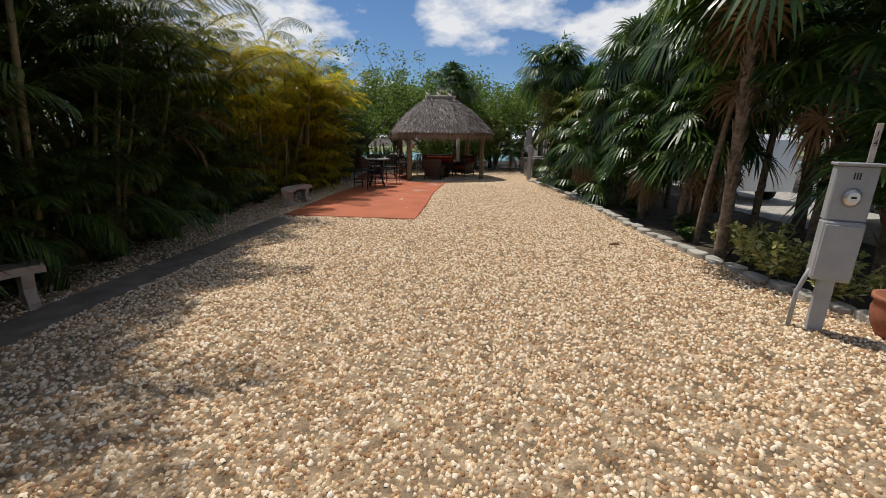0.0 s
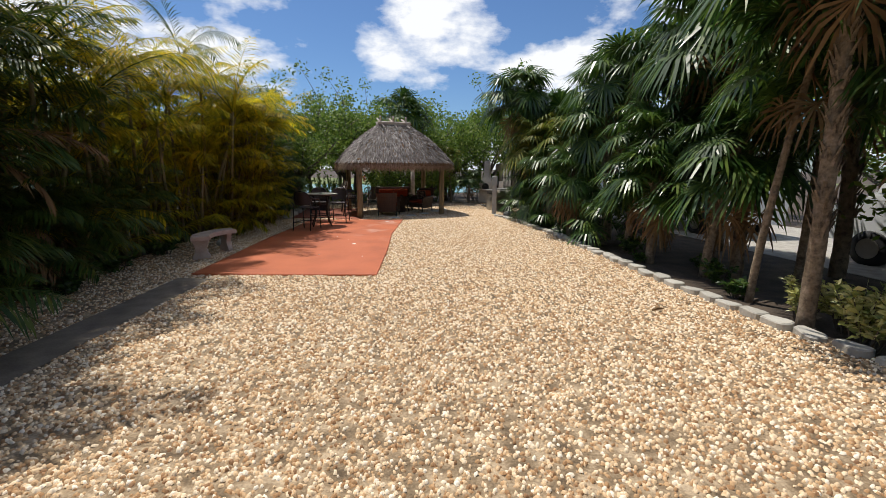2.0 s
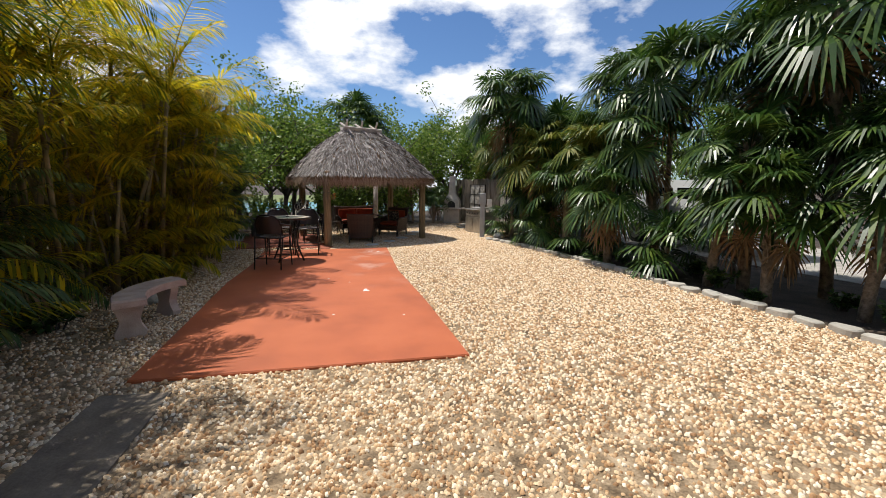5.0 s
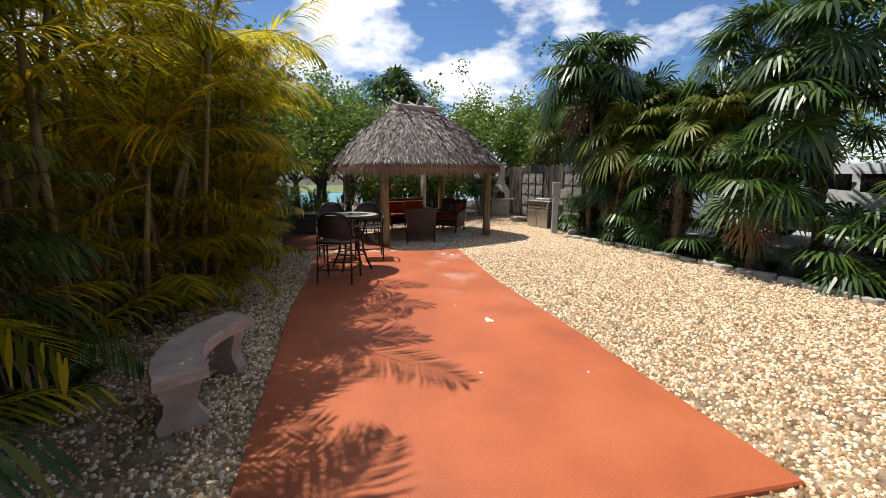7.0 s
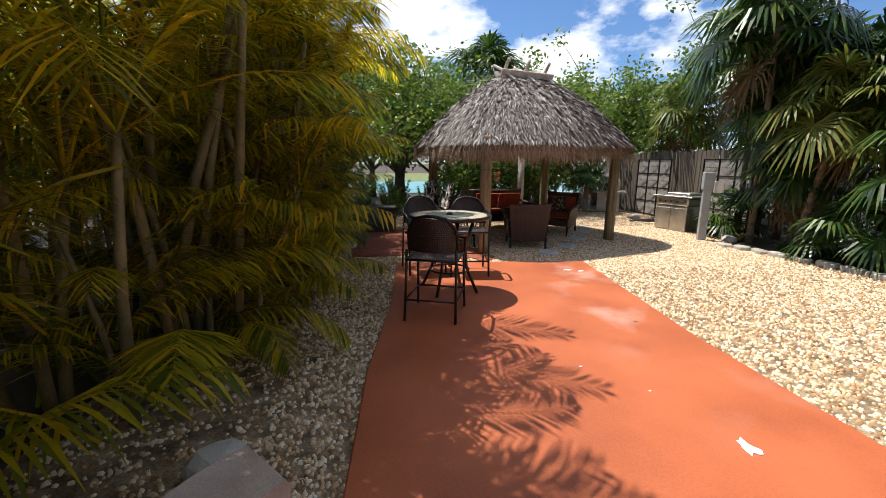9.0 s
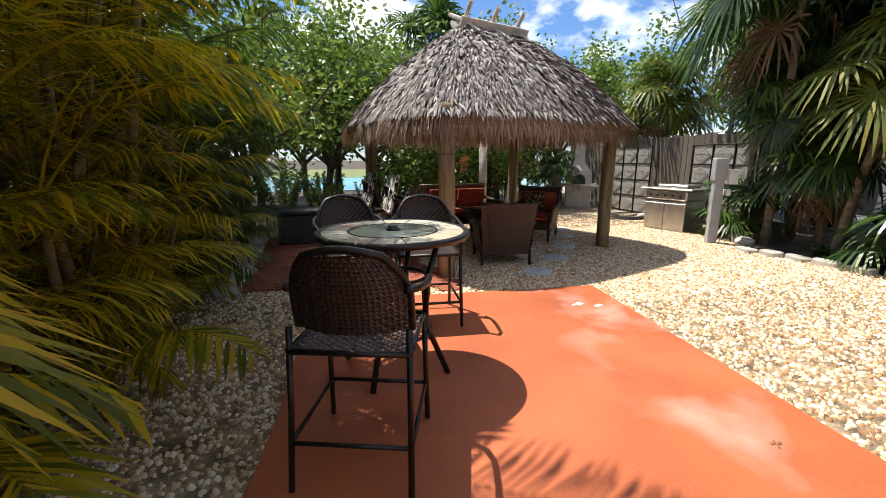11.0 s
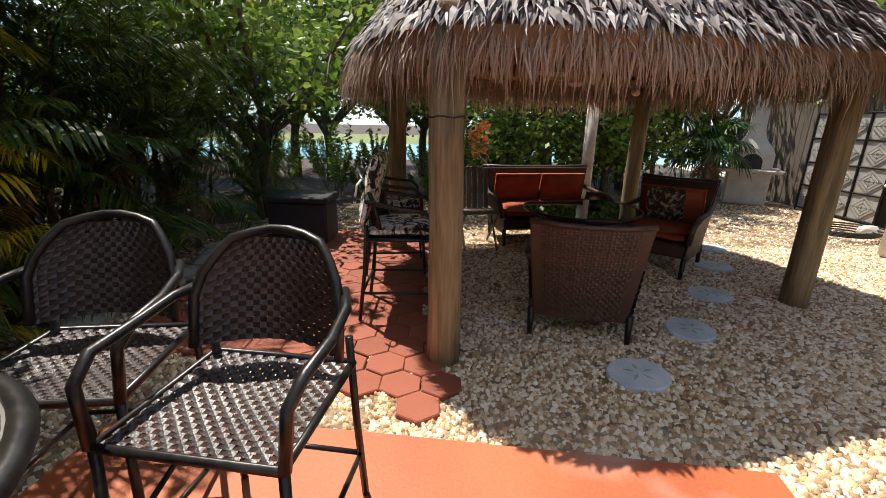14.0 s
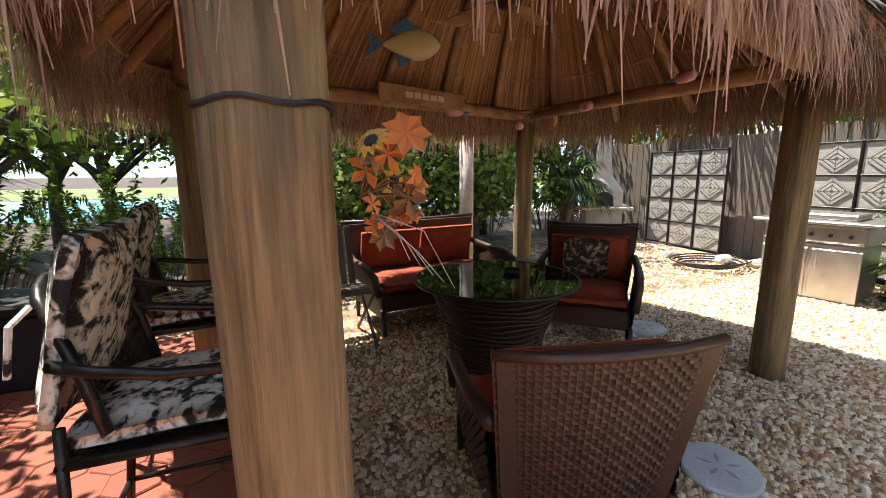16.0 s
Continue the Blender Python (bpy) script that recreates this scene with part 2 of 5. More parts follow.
# ---- building tools ----
class Geo:
    """Vertices and faces that become one mesh."""

    def __init__(self):
        self.v, self.f = [], []

    def add(self, verts, faces, m=None):
        k = len(self.v)
        self.v += [tuple(m @ Vector(p)) for p in verts] if m else [tuple(p) for p in verts]
        self.f += [tuple(k + i for i in f) for f in faces]
        return self

    def box(self, size, m=None, bevel=0.008):
        """A box with chamfered edges, centred on m."""
        h = [s / 2 for s in size]
        b = min(bevel, *[x * 0.45 for x in h])
        verts, ids = [], {}
        for ax in range(3):
            for sx in (-1, 1):
                for sy in (-1, 1):
                    for sz in (-1, 1):
                        s = (sx, sy, sz)
                        ids[ax, s] = len(verts)
                        verts.append([s[i] * (h[i] - (0 if i == ax else b)) for i in range(3)])
        faces = []
        for ax in range(3):
            o, q = (ax + 1) % 3, (ax + 2) % 3
            for sg in (-1, 1):
                ring = []
                for a, c in ((-1, -1), (1, -1), (1, 1), (-1, 1)):
                    s = [0, 0, 0]
                    s[ax], s[o], s[q] = sg, a, c
                    ring.append(ids[ax, tuple(s)])
                faces.append(ring if sg > 0 else ring[::-1])
            for a in (-1, 1):
                for c in (-1, 1):
                    s0, s1 = [0, 0, 0], [0, 0, 0]
                    s0[ax], s1[ax] = -1, 1
                    s0[o] = s1[o] = a
                    s0[q] = s1[q] = c
                    s0, s1 = tuple(s0), tuple(s1)
                    e = [ids[o, s0], ids[o, s1], ids[q, s1], ids[q, s0]]
                    faces.append(e if a * c > 0 else e[::-1])
        for s in [(x, y, z) for x in (-1, 1) for y in (-1, 1) for z in (-1, 1)]:
            e = [ids[0, s], ids[1, s], ids[2, s]]
            faces.append(e if s[0] * s[1] * s[2] > 0 else e[::-1])
        return self.add(verts, faces, m)

    def tube(self, pts, radii, n=8, cap=True):
        """A round bar through points."""
        pts = [Vector(p) for p in pts]
        if not isinstance(radii, (list, tuple)):
            radii = [radii] * len(pts)
        verts, faces, side = [], [], None
        for i, p in enumerate(pts):
            d = (pts[min(i + 1, len(pts) - 1)] - pts[max(i - 1, 0)]).normalized()
            if side is None:
                side = d.orthogonal().normalized()
            side = (side - d * side.dot(d)).normalized()
            up = d.cross(side)
            verts += [p + (side * math.cos(a) + up * math.sin(a)) * radii[i] for a in [2 * math.pi * k / n for k in range(n)]]
        for i in range(len(pts) - 1):
            for k in range(n):
                faces.append((i * n + k, i * n + (k + 1) % n, (i + 1) * n + (k + 1) % n, (i + 1) * n + k))
        if cap:
            faces += [tuple(range(n))[::-1], tuple(range((len(pts) - 1) * n, len(pts) * n))]
        return self.add(verts, faces)

    def lathe(self, profile, n=24, m=None):
        """Turns (radius, height) pairs about z."""
        verts, faces = [], []
        for r, z in profile:
            verts += [(r * math.cos(2 * math.pi * k / n), r * math.sin(2 * math.pi * k / n), z) for k in range(n)]
        for i in range(len(profile) - 1):
            for k in range(n):
                faces.append((i * n + k, i * n + (k + 1) % n, (i + 1) * n + (k + 1) % n, (i + 1) * n + k))
        faces += [tuple(range(n))[::-1], tuple(range((len(profile) - 1) * n, len(profile) * n))]
        return self.add(verts, faces, m)

    def prism(self, outline, z0, z1, bevel=0.0):
        """An upright prism over an outline, with its top edge eased."""
        n = len(outline)
        c = sum((Vector(p).to_2d() for p in outline), Vector((0, 0))) / n
        ins = [(Vector(p).to_2d() - c) for p in outline]
        top = [c + d * max(0.0, 1 - bevel / max(d.length, 1e-3)) for d in ins]
        verts = [(p[0], p[1], z0) for p in outline] + [(p[0], p[1], z1 - bevel) for p in outline] + [(p.x, p.y, z1) for p in top]
        faces = [tuple(range(2 * n, 3 * n)), tuple(range(n))[::-1]]
        for k in range(n):
            j = (k + 1) % n
            faces += [(k, j, n + j, n + k), (n + k, n + j, 2 * n + j, 2 * n + k)]
        return self.add(verts, faces)

    def mesh(self, name, mat, smooth=False):
        me = bpy.data.meshes.new(name)
        me.from_pydata(self.v, [], self.f)
        me.materials.append(mat)
        if smooth:
            me.shade_smooth()
        me.update()
        return me


def part(name, geo, mat, parent=None, label="", smooth=False):
    ob = new(name, geo.mesh(name, mat, smooth))
    if parent:
        ob.parent = parent
    return tagged(ob, label) if label else ob


def thing(name, label, category, m=None, group="", kind=""):
    ob = tagged(new(name), label, category, group, kind)
    if m:
        ob.matrix_basis = m
    return ob


def single(name, geo, mat, label, category, m=None, group="", kind="", smooth=False):
    ob = tagged(part(name, geo, mat, None, "", smooth), label, category, group, kind)
    if m:
        ob.matrix_basis = m
    return ob


rnd = random.Random(7)

# ---- ground ----
g = Geo().add([(-400, -400, -0.04), (400, -400, -0.04), (400, 400, -0.04), (-400, 400, -0.04)], [(0, 1, 2, 3)])
single("ground", g, M_SOIL, "dark brown soil and leaf mulch under the palms", "ground", kind="structure")
BED = [(-5.2, -7), (4.15, -7), (4.1, 2), (3.8, 4.5), (4.0, 9), (3.85, 13), (3.6, 14.8), (5.3, 16), (5.3, 21.5), (-0.6, 21.5), (-4.6, 18), (-4.9, 13), (-5.2, 4)]
bed = tagged(part("gravel_path", Geo().prism(BED, -0.035, 0.0), M_BED), "pale tan pea gravel drive in full sun", "gravel", kind="structure")
SLAB = [(-3.5, 7.18), (-0.62, 6.8), (-0.42, 8.8), (-0.27, 11.0), (0.16, 13.9), (-1.62, 14.1), (-2.78, 14.2), (-2.95, 12.3), (-3.2, 10.8), (-3.42, 8.1)]
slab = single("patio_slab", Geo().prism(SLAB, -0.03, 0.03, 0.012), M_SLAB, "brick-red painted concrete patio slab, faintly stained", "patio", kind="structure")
# band of hedge shade over the gravel, laid as a dark-coloured strip
STRIP = [(-4.75, -7), (-4.2, -7), (-3.72, 1.4), (-3.12, 6.9), (-3.62, 7.0), (-4.15, 2.0)]
single("shaded_strip", Geo().prism(STRIP, -0.03, 0.012, 0.006), M_STRIP, "strip beside the hedge, coloured dark for the shade there", "path", kind="structure")
HEX = [(-3.5, 14.75), (-2.35, 14.75), (-1.85, 14.35), (-1.2, 14.2), (-1.1, 14.6), (-1.4, 15.2), (-1.45, 17.8), (-3.5, 17.9)]
patio = thing("paver_patio", "red hexagonal concrete pavers under the bar chairs", "paving", kind="structure")


def inside(x, y, poly):
    hit = False
    for (x0, y0), (x1, y1) in zip(poly, poly[1:] + poly[:1]):
        if (y0 > y) != (y1 > y) and x < x0 + (y - y0) / (y1 - y0) * (x1 - x0):
            hit = not hit
    return hit


part("base", Geo().prism([p for p in HEX if p[1] > 14.9 or p[0] < -2.3], -0.03, 0.017), M_PAVER, patio)
g = Geo().prism([(0.126 * math.cos(a), 0.126 * math.sin(a)) for a in [radians(30 + 60 * k) for k in range(6)]], -0.03, 0.026, 0.006)
paver_mesh = g.mesh("paver", M_PAVER)
hexes = []
for i in range(-22, 8):
    for j in range(0, 28):
        x, y = 0.226 * i + (0.113 if j % 2 else 0), 13.5 + 0.196 * j
        if inside(x, y, HEX) and not inside(x, y, SLAB):
            ob = new("paver", paver_mesh)
            ob.parent = patio
            ob.matrix_basis = pose(x + rnd.uniform(-0.006, 0.006), y + rnd.uniform(-0.006, 0.006), rnd.uniform(-0.002, 0.002), rnd.uniform(-0.5, 0.5), rnd.uniform(-0.5, 0.5), rnd.uniform(-1.5, 1.5))
            hexes.append((x, y))

# pebbles: many small rounded stones, joined into one mesh
rng = np.random.default_rng(5)
count = 250000
px, py = rng.uniform(-5.1, 5.2, count), rng.uniform(-1.6, 20.5, count)
px, py = np.concatenate([px, rng.uniform(-1.6, 4.0, 34000)]), np.concatenate([py, rng.uniform(13.4, 17.4, 34000)])
keep = np.array([inside(x, y, BED) and not inside(x, y, SLAB) and not inside(x, y, STRIP) and (y < 17.5 or k % 3 == 0) and (x > -3.8 or k % 2 == 0) and not (inside(x, y, HEX) and (y > 14.75 or x < -2.2)) for k, (x, y) in enumerate(zip(px, py))])
px, py = px[keep], py[keep]
if hexes:
    hx = np.array(hexes)
    near = np.array([(np.min((hx[:, 0] - x) ** 2 + (hx[:, 1] - y) ** 2) < 0.0125) if (x < -1.0 and y > 13.4) else False for x, y in zip(px, py)])
    px, py = px[~near], py[~near]
n = len(px)
size = rng.uniform(0.0085, 0.0172, n)
long = rng.uniform(1.0, 1.75, n)
turn = rng.uniform(0, 2 * np.pi, n)
high = size * rng.uniform(0.6, 1.25, n)
ang = np.arange(4) * 2 * np.pi / 4 + 0.4
wob = rng.uniform(0.78, 1.25, (n, 4))
lift = rng.uniform(-0.4, 0.4, (n, 2))


def ring(scale, z):
    u, v = np.cos(ang)[None] * wob * (size * long)[:, None] * scale, np.sin(ang)[None] * wob * size[:, None] * scale
    x = u * np.cos(turn)[:, None] - v * np.sin(turn)[:, None]
    y = u * np.sin(turn)[:, None] + v * np.cos(turn)[:, None]
    return np.stack([px[:, None] + x, py[:, None] + y, z[:, None] + lift[:, :1] * x + lift[:, 1:] * y], 2)


verts = np.concatenate([ring(1.0, np.full(n, -0.002)), ring(0.62, high)], 1).reshape(-1, 3)
base = (np.arange(n) * 8)[:, None]
quads = []
for r in (0,):
    for k in range(4):
        j = (k + 1) % 4
        quads.append(base + np.array([r + k, r + j, r + 4 + j, r + 4 + k]))
quads = np.stack(quads, 1).reshape(-1, 4)
caps = base + np.arange(4, 8)
me = bpy.data.meshes.new("pebbles")
loops = np.concatenate([quads.ravel(), caps.ravel()])
starts = np.concatenate([np.arange(len(quads)) * 4, len(quads) * 4 + np.arange(n) * 4])
me.vertices.add(len(verts))
me.vertices.foreach_set("co", verts.ravel())
me.loops.add(len(loops))
me.loops.foreach_set("vertex_index", loops)
me.polygons.add(len(starts))
me.polygons.foreach_set("loop_start", starts)
me.materials.append(M_PEBBLE)
me.update(calc_edges=True)
ob = tagged(new("pebbles", me), "loose rounded cream and tan pebbles", "gravel", kind="stuff")

# chips and a piece of bark lying about
for x, y, s, z in ((-1.14, 9.59, 0.085, 0.031), (-1.73, 8.47, 0.02, 0.031), (-0.35, 13.40, 0.075, 0.0305), (-0.19, 13.31, 0.06, 0.0305), (-1.6, 10.6, 0.022, 0.031), (-0.9, 8.2, 0.016, 0.031), (-1.3, 10.2, 0.014, 0.031)):
    outline = [(s * f * math.cos(a), s * 0.6 * f * math.sin(a)) for a, f in [(2 * math.pi * k / 13, rnd.uniform(0.45, 1.15)) for k in range(13)]]
    single("stone_chip", Geo().prism(outline, 0, 0.004, 0.002), M_WHITE, "small white flake lying on the red slab", "stone", pose(x, y, z, 0, 0, rnd.uniform(0, 90)), "chips on the slab")
single("bark_piece", Geo().tube([(-0.09, 0, 0.025), (0, 0.01, 0.032), (0.1, -0.02, 0.02)], [0.012, 0.022, 0.008], 7), M_DRYLEAF, "brown curled piece of palm bark on the gravel", "debris", pose(2.76, 4.71, 0.005, 0, 0, 20))
leafy = Geo()
for a in (0, 70, 150, 240):
    leafy.add([(0, 0, 0.004), (0.05, 0.012, 0.02), (0.09, 0, 0.008), (0.05, -0.012, 0.014)], [(0, 1, 2, 3)], pose(0, 0, 0, 0, 0, a) @ Matrix.Scale(0.4, 4))
single("dry_leaf", leafy, M_DRYLEAF, "dry brown leaf lying on the slab", "leaf", pose(-0.62, 11.38, 0.032))

# garden edging of scalloped blocks
edging = thing("garden_edging", "row of pale scalloped concrete edging blocks, weathered", "edging")
blocks = []
for k in range(3):
    out = []
    for i in range(14):
        a = 2 * math.pi * i / 14
        out.append((0.155 * math.copysign(abs(math.cos(a)) ** 0.6, math.cos(a)) * rnd.uniform(0.95, 1.04), (0.09 + 0.018 * math.cos(3 * a)) * math.copysign(abs(math.sin(a)) ** 0.7, math.sin(a))))
    blocks.append(Geo().prism(out, -0.03, 0.085, 0.014).mesh("block", M_STONE))
y = 1.75
while y < 15.0:
    x = np.interp(y, [1.7, 3.9, 6.0, 9.0, 10.2, 13.0, 15.0], [4.08, 3.8, 3.72, 3.86, 3.9, 3.82, 3.5])
    ob = new("block", blocks[rnd.randrange(3)])
    ob.parent = edging
    ob.matrix_basis = pose(x + rnd.uniform(-0.03, 0.03), y, rnd.uniform(-0.02, 0.01), rnd.uniform(-4, 4), rnd.uniform(-4, 4), 90 + rnd.uniform(-9, 9))
    y += rnd.uniform(0.31, 0.37)


def rock(r, seed):
    """A rough stone."""
    bm = bmesh.new()
    bmesh.ops.create_icosphere(bm, subdivisions=2, radius=1)
    for v in bm.verts:
        v.co *= 1 + 0.28 * noise.noise(v.co * 1.6 + Vector((seed, 0, 0)))
        v.co = Vector((v.co.x * r, v.co.y * r * 0.75, v.co.z * r * 0.55 + r * 0.3))
    me = bpy.data.meshes.new("rock")
    bm.to_mesh(me)
    bm.free()
    me.materials.append(M_STONE)
    return me


rocks = [rock(0.16, 3 * k) for k in range(4)]
spots = [(-3.58 - 0.05 * (k % 3), 14.7 + 0.27 * k) for k in range(12)] + [ (4.3, 0.55), (4.55, 0.8), (4.4, 18.9), (4.7, 18.3), (4.9, 17.9), (4.0, 15.2), (4.3, 15.5), (-3.98, 9.9)]
for k, (x, y) in enumerate(spots):
    ob = tagged(new("border_stone", rocks[k % 4]), "rough pale limestone rock bordering a planting bed", "rock", "border rocks")
    ob.matrix_basis = pose(x + rnd.uniform(-0.05, 0.05), y, 0.0, 0, 0, rnd.uniform(0, 360))

# stepping stones with a sand-dollar mark
for x, y in ((-0.1, 14.62), (0.52, 15.2), (1.06, 15.88), (1.57, 16.66), (1.96, 17.36)):
    st = thing("stepping_stone", "round pale grey stepping stone with a star mark in gravel", "stepping stone", pose(x, y, 0, 0, 0, rnd.uniform(0, 70)), "stepping stones")
    out = [(0.185 * rnd.uniform(0.96, 1.03) * math.cos(a), 0.165 * rnd.uniform(0.96, 1.03) * math.sin(a)) for a in [2 * math.pi * k / 22 for k in range(22)]]
    part("stone", Geo().prism(out, -0.02, 0.032, 0.01), M_STEP, st)
    mark = Geo()
    for k in range(5):
        mark.add([(0.02, 0, 0.0335), (0.06, 0.012, 0.0335), (0.1, 0, 0.0335), (0.06, -0.012, 0.0335)], [(0, 1, 2, 3)], pose(0, 0, 0, 0, 0, 72 * k))
    part("star_mark", mark, M_CONCRETE, st)


# ---- thatched hut ----
HUT = pose(-0.03, 16.46, 0, 0, 0, 16.0)
HU, HV, EAVE, RIDGE, RU = 2.02, 1.62, 1.84, 3.2, 0.52
hut = thing("thatched_hut", "open palm-thatched hut on round wooden posts", "hut", HUT)


def eave_point(a):
    """The rounded rectangle of the eave, by a turn 0..1, and the ridge point above it."""
    t = 2 * math.pi * a
    c, s = math.cos(t), math.sin(t)
    e = 0.5
    x, y = HU * math.copysign(abs(c) ** e, c), HV * math.copysign(abs(s) ** e, s)
    return Vector((x, y, EAVE)), Vector((max(-RU, min(RU, x * RU / HU * 1.25)), 0.06 * y / HV, RIDGE))


def roof_point(a, d, off=0.0):
    """d from 0 at the ridge to 1 at the eave; the slope bulges a little."""
    e, r = eave_point(a)
    p = r.lerp(e, d)
    p.z += 0.1 * math.sin(math.pi * d) + off
    out = Vector((e.x, e.y, 0)) - Vector((r.x, r.y, 0))
    return p + out.normalized() * (0.06 * math.sin(math.pi * d))


turns = []
walkround, steps_n = [eave_point(i / 2000)[0] for i in range(2001)], 2000
length = [0.0]
for i in range(2000):
    length.append(length[-1] + (walkround[i + 1] - walkround[i]).length)


def even(f):
    """An even place on the eave's outline."""
    return float(np.interp(f * length[-1], length, np.arange(2001) / 2000))


shell = Geo()
NA, ND = 72, 7
for off in (0.0, -0.1):
    k = len(shell.v)
    vs = [roof_point(even(i / NA), j / ND, off) for j in range(ND + 1) for i in range(NA)]
    fs = []
    for j in range(ND):
        for i in range(NA):
            q = (j * NA + i, (j + 1) * NA + i, (j + 1) * NA + (i + 1) % NA, j * NA + (i + 1) % NA)
            fs.append(q if off == 0 else q[::-1])
    shell.add(vs, fs)
half = NA * (ND + 1)
shell.f += [(ND * NA + i, half + ND * NA + i, half + ND * NA + (i + 1) % NA, ND * NA + (i + 1) % NA) for i in range(NA)]
roof = part("roof", shell, M_REED, hut, "reddish-brown palm-reed underside")
reed = Geo()
R = random.Random(9)
for i in range(1500):
    a = even(i / 1500)
    d0 = R.uniform(0.0, 0.3)
    d1 = R.uniform(0.6, 0.99)
    o = R.uniform(-0.118, -0.104)
    p0, pm, p1 = roof_point(a, d0, o), roof_point(a, (d0 + d1) / 2, o - 0.004), roof_point(a, d1, o)
    sd = (p1 - p0).cross(Vector((0, 0, 1))).normalized() * R.uniform(0.003, 0.007)
    reed.add([p0 - sd, p0 + sd, pm + sd, pm - sd, p1 + sd, p1 - sd], [(0, 1, 2, 3), (3, 2, 4, 5)])
tagged(part("reed_lining", reed, M_REED, roof, "straw-brown reeds laid side by side"), kind="stuff")

straw = Geo()
R = random.Random(3)
for row in range(46):
    d0 = row / 46.0
    for i in range(int(150 + 420 * d0)):
        a = even(R.random())
        d = d0 + R.uniform(0, 0.03)
        ln = R.uniform(0.05, 0.12)
        p0, p1 = roof_point(a, max(0, d - ln * 0.4), 0.012), roof_point(a, min(1.05, d + ln * 0.75), R.uniform(0.015, 0.075))
        side = (p1 - p0).cross(Vector((0, 0, 1))).normalized()
        p1 = p1 + side * R.gauss(0, 0.045)
        w = R.uniform(0.006, 0.017)
        mid = p0.lerp(p1, 0.6) + Vector((0, 0, R.uniform(0.005, 0.03)))
        tw = side * w + Vector((0, 0, R.uniform(-0.8, 0.8) * w))
        straw.add([p0 - tw, p0 + tw, mid + tw, mid - tw, p1], [(0, 1, 2, 3), (3, 2, 4)])
tagged(part("thatch", straw, M_THATCH, roof, "weathered silver-grey palm thatch"), kind="stuff")
fringe = Geo()
for i in range(14000):
    a = even(R.random())
    d = R.uniform(0.84, 1.0)
    p0 = roof_point(a, d, R.uniform(-0.1, 0.02))
    e, r = eave_point(a)
    out = Vector((e.x - r.x, e.y - r.y, 0)).normalized()
    side = out.cross(Vector((0, 0, 1)))
    drop = R.uniform(0.12, 0.3) + (0.1 if R.random() < 0.03 else 0)
    p2 = p0 + out * R.uniform(0.0, 0.12) + side * R.gauss(0, 0.03) - Vector((0, 0, drop))
    p1 = p0.lerp(p2, 0.5) + out * 0.025
    w = R.uniform(0.002, 0.0052)
    fringe.add([p0 - side * w, p0 + side * w, p1 + side * w, p1 - side * w, p2 + side * w * 0.3, p2 - side * w * 0.3], [(0, 1, 2, 3), (3, 2, 4, 5)])
tagged(part("eave_fringe", fringe, M_FRINGE, roof, "shaggy hanging straw fringe"), kind="stuff")
# ridge cap and crossed poles
part("ridge_cap", Geo().box((1.25, 0.05, 0.26), pose(0, -0.08, 3.21, 32, 0, 0)).box((1.25, 0.05, 0.26), pose(0, 0.08, 3.21, -32, 0, 0)), M_DRIFT, hut, "greyed plank ridge cap")
for u in (-0.5, -0.02, 0.46):
    part("ridge_pole", Geo().tube([(u + 0.1, 0.3, 3.1), (u, -0.05, 3.34), (u - 0.08, -0.3, 3.48)], [0.03, 0.035, 0.028], 8), M_DRIFT, hut, "bleached ridge pole")
    part("ridge_pole", Geo().tube([(u + 0.06, -0.3, 3.1), (u, 0.05, 3.34), (u - 0.04, 0.3, 3.46)], [0.03, 0.035, 0.028], 8), M_DRIFT, hut, "bleached ridge pole")
inv = HUT.inverted()
POSTS = [(-1.24, 14.76), (1.68, 15.74), (1.24, 18.14), (-1.78, 17.2)]
for k, (x, y) in enumerate(POSTS):
    p = inv @ Vector((x, y, 0))
    r = 0.098
    rows = [(p.x + 0.006 * math.sin(3 * z + k), p.y + 0.006 * math.cos(2 * z), z) for z in (-0.05, 0.3, 0.8, 1.3, 1.84)]
    post = part("post", Geo().tube(rows, [r * 1.03, r, r * 0.985, r * 0.97, r * 0.95], 28), M_POST, hut, "round brown treated-timber post with cracks", True)
    if k == 0:
        part("cable", Geo().tube([(p.x + 0.1 * math.cos(a), p.y + 0.1 * math.sin(a), 1.43 + 0.004 * math.sin(5 * a)) for a in [2 * math.pi * i / 30 for i in range(31)]], 0.005, 6), M_BLACK, post, "black cable tied round the post")
corner = [inv @ Vector((x, y, 0)) for x, y in POSTS]
for i in range(4):
    a, b = corner[i], corner[(i + 1) % 4]
    d = (b - a).normalized() * 0.03
    part("beam", Geo().tube([(a - d) + Vector((0, 0, 1.93)), (a + b) / 2 + Vector((0, 0, 1.94)), (b + d) + Vector((0, 0, 1.93))], 0.055, 12), M_BEAM, hut, "round honey-brown eave beam", True)
for k in range(18):
    a = even((k + 0.5) / 18)
    part("rafter", Geo().tube([roof_point(a, 0.03, -0.14), roof_point(a, 0.5, -0.15), roof_point(a, 0.93, -0.14)], 0.032, 8), M_BEAM, hut, "", True)
for d in (0.3, 0.5, 0.7, 0.86):
    part("batten", Geo().tube([roof_point(even(k / 40), d, -0.115) for k in range(41)], 0.014, 6, False), M_BEAM, hut)
part("pale_pole", Geo().tube([inv @ Vector((0.84, 18.8, -0.05)), inv @ Vector((0.84, 18.8, 1.95))], 0.085, 16), M_DRIFT, hut, "greyish support pole", True)

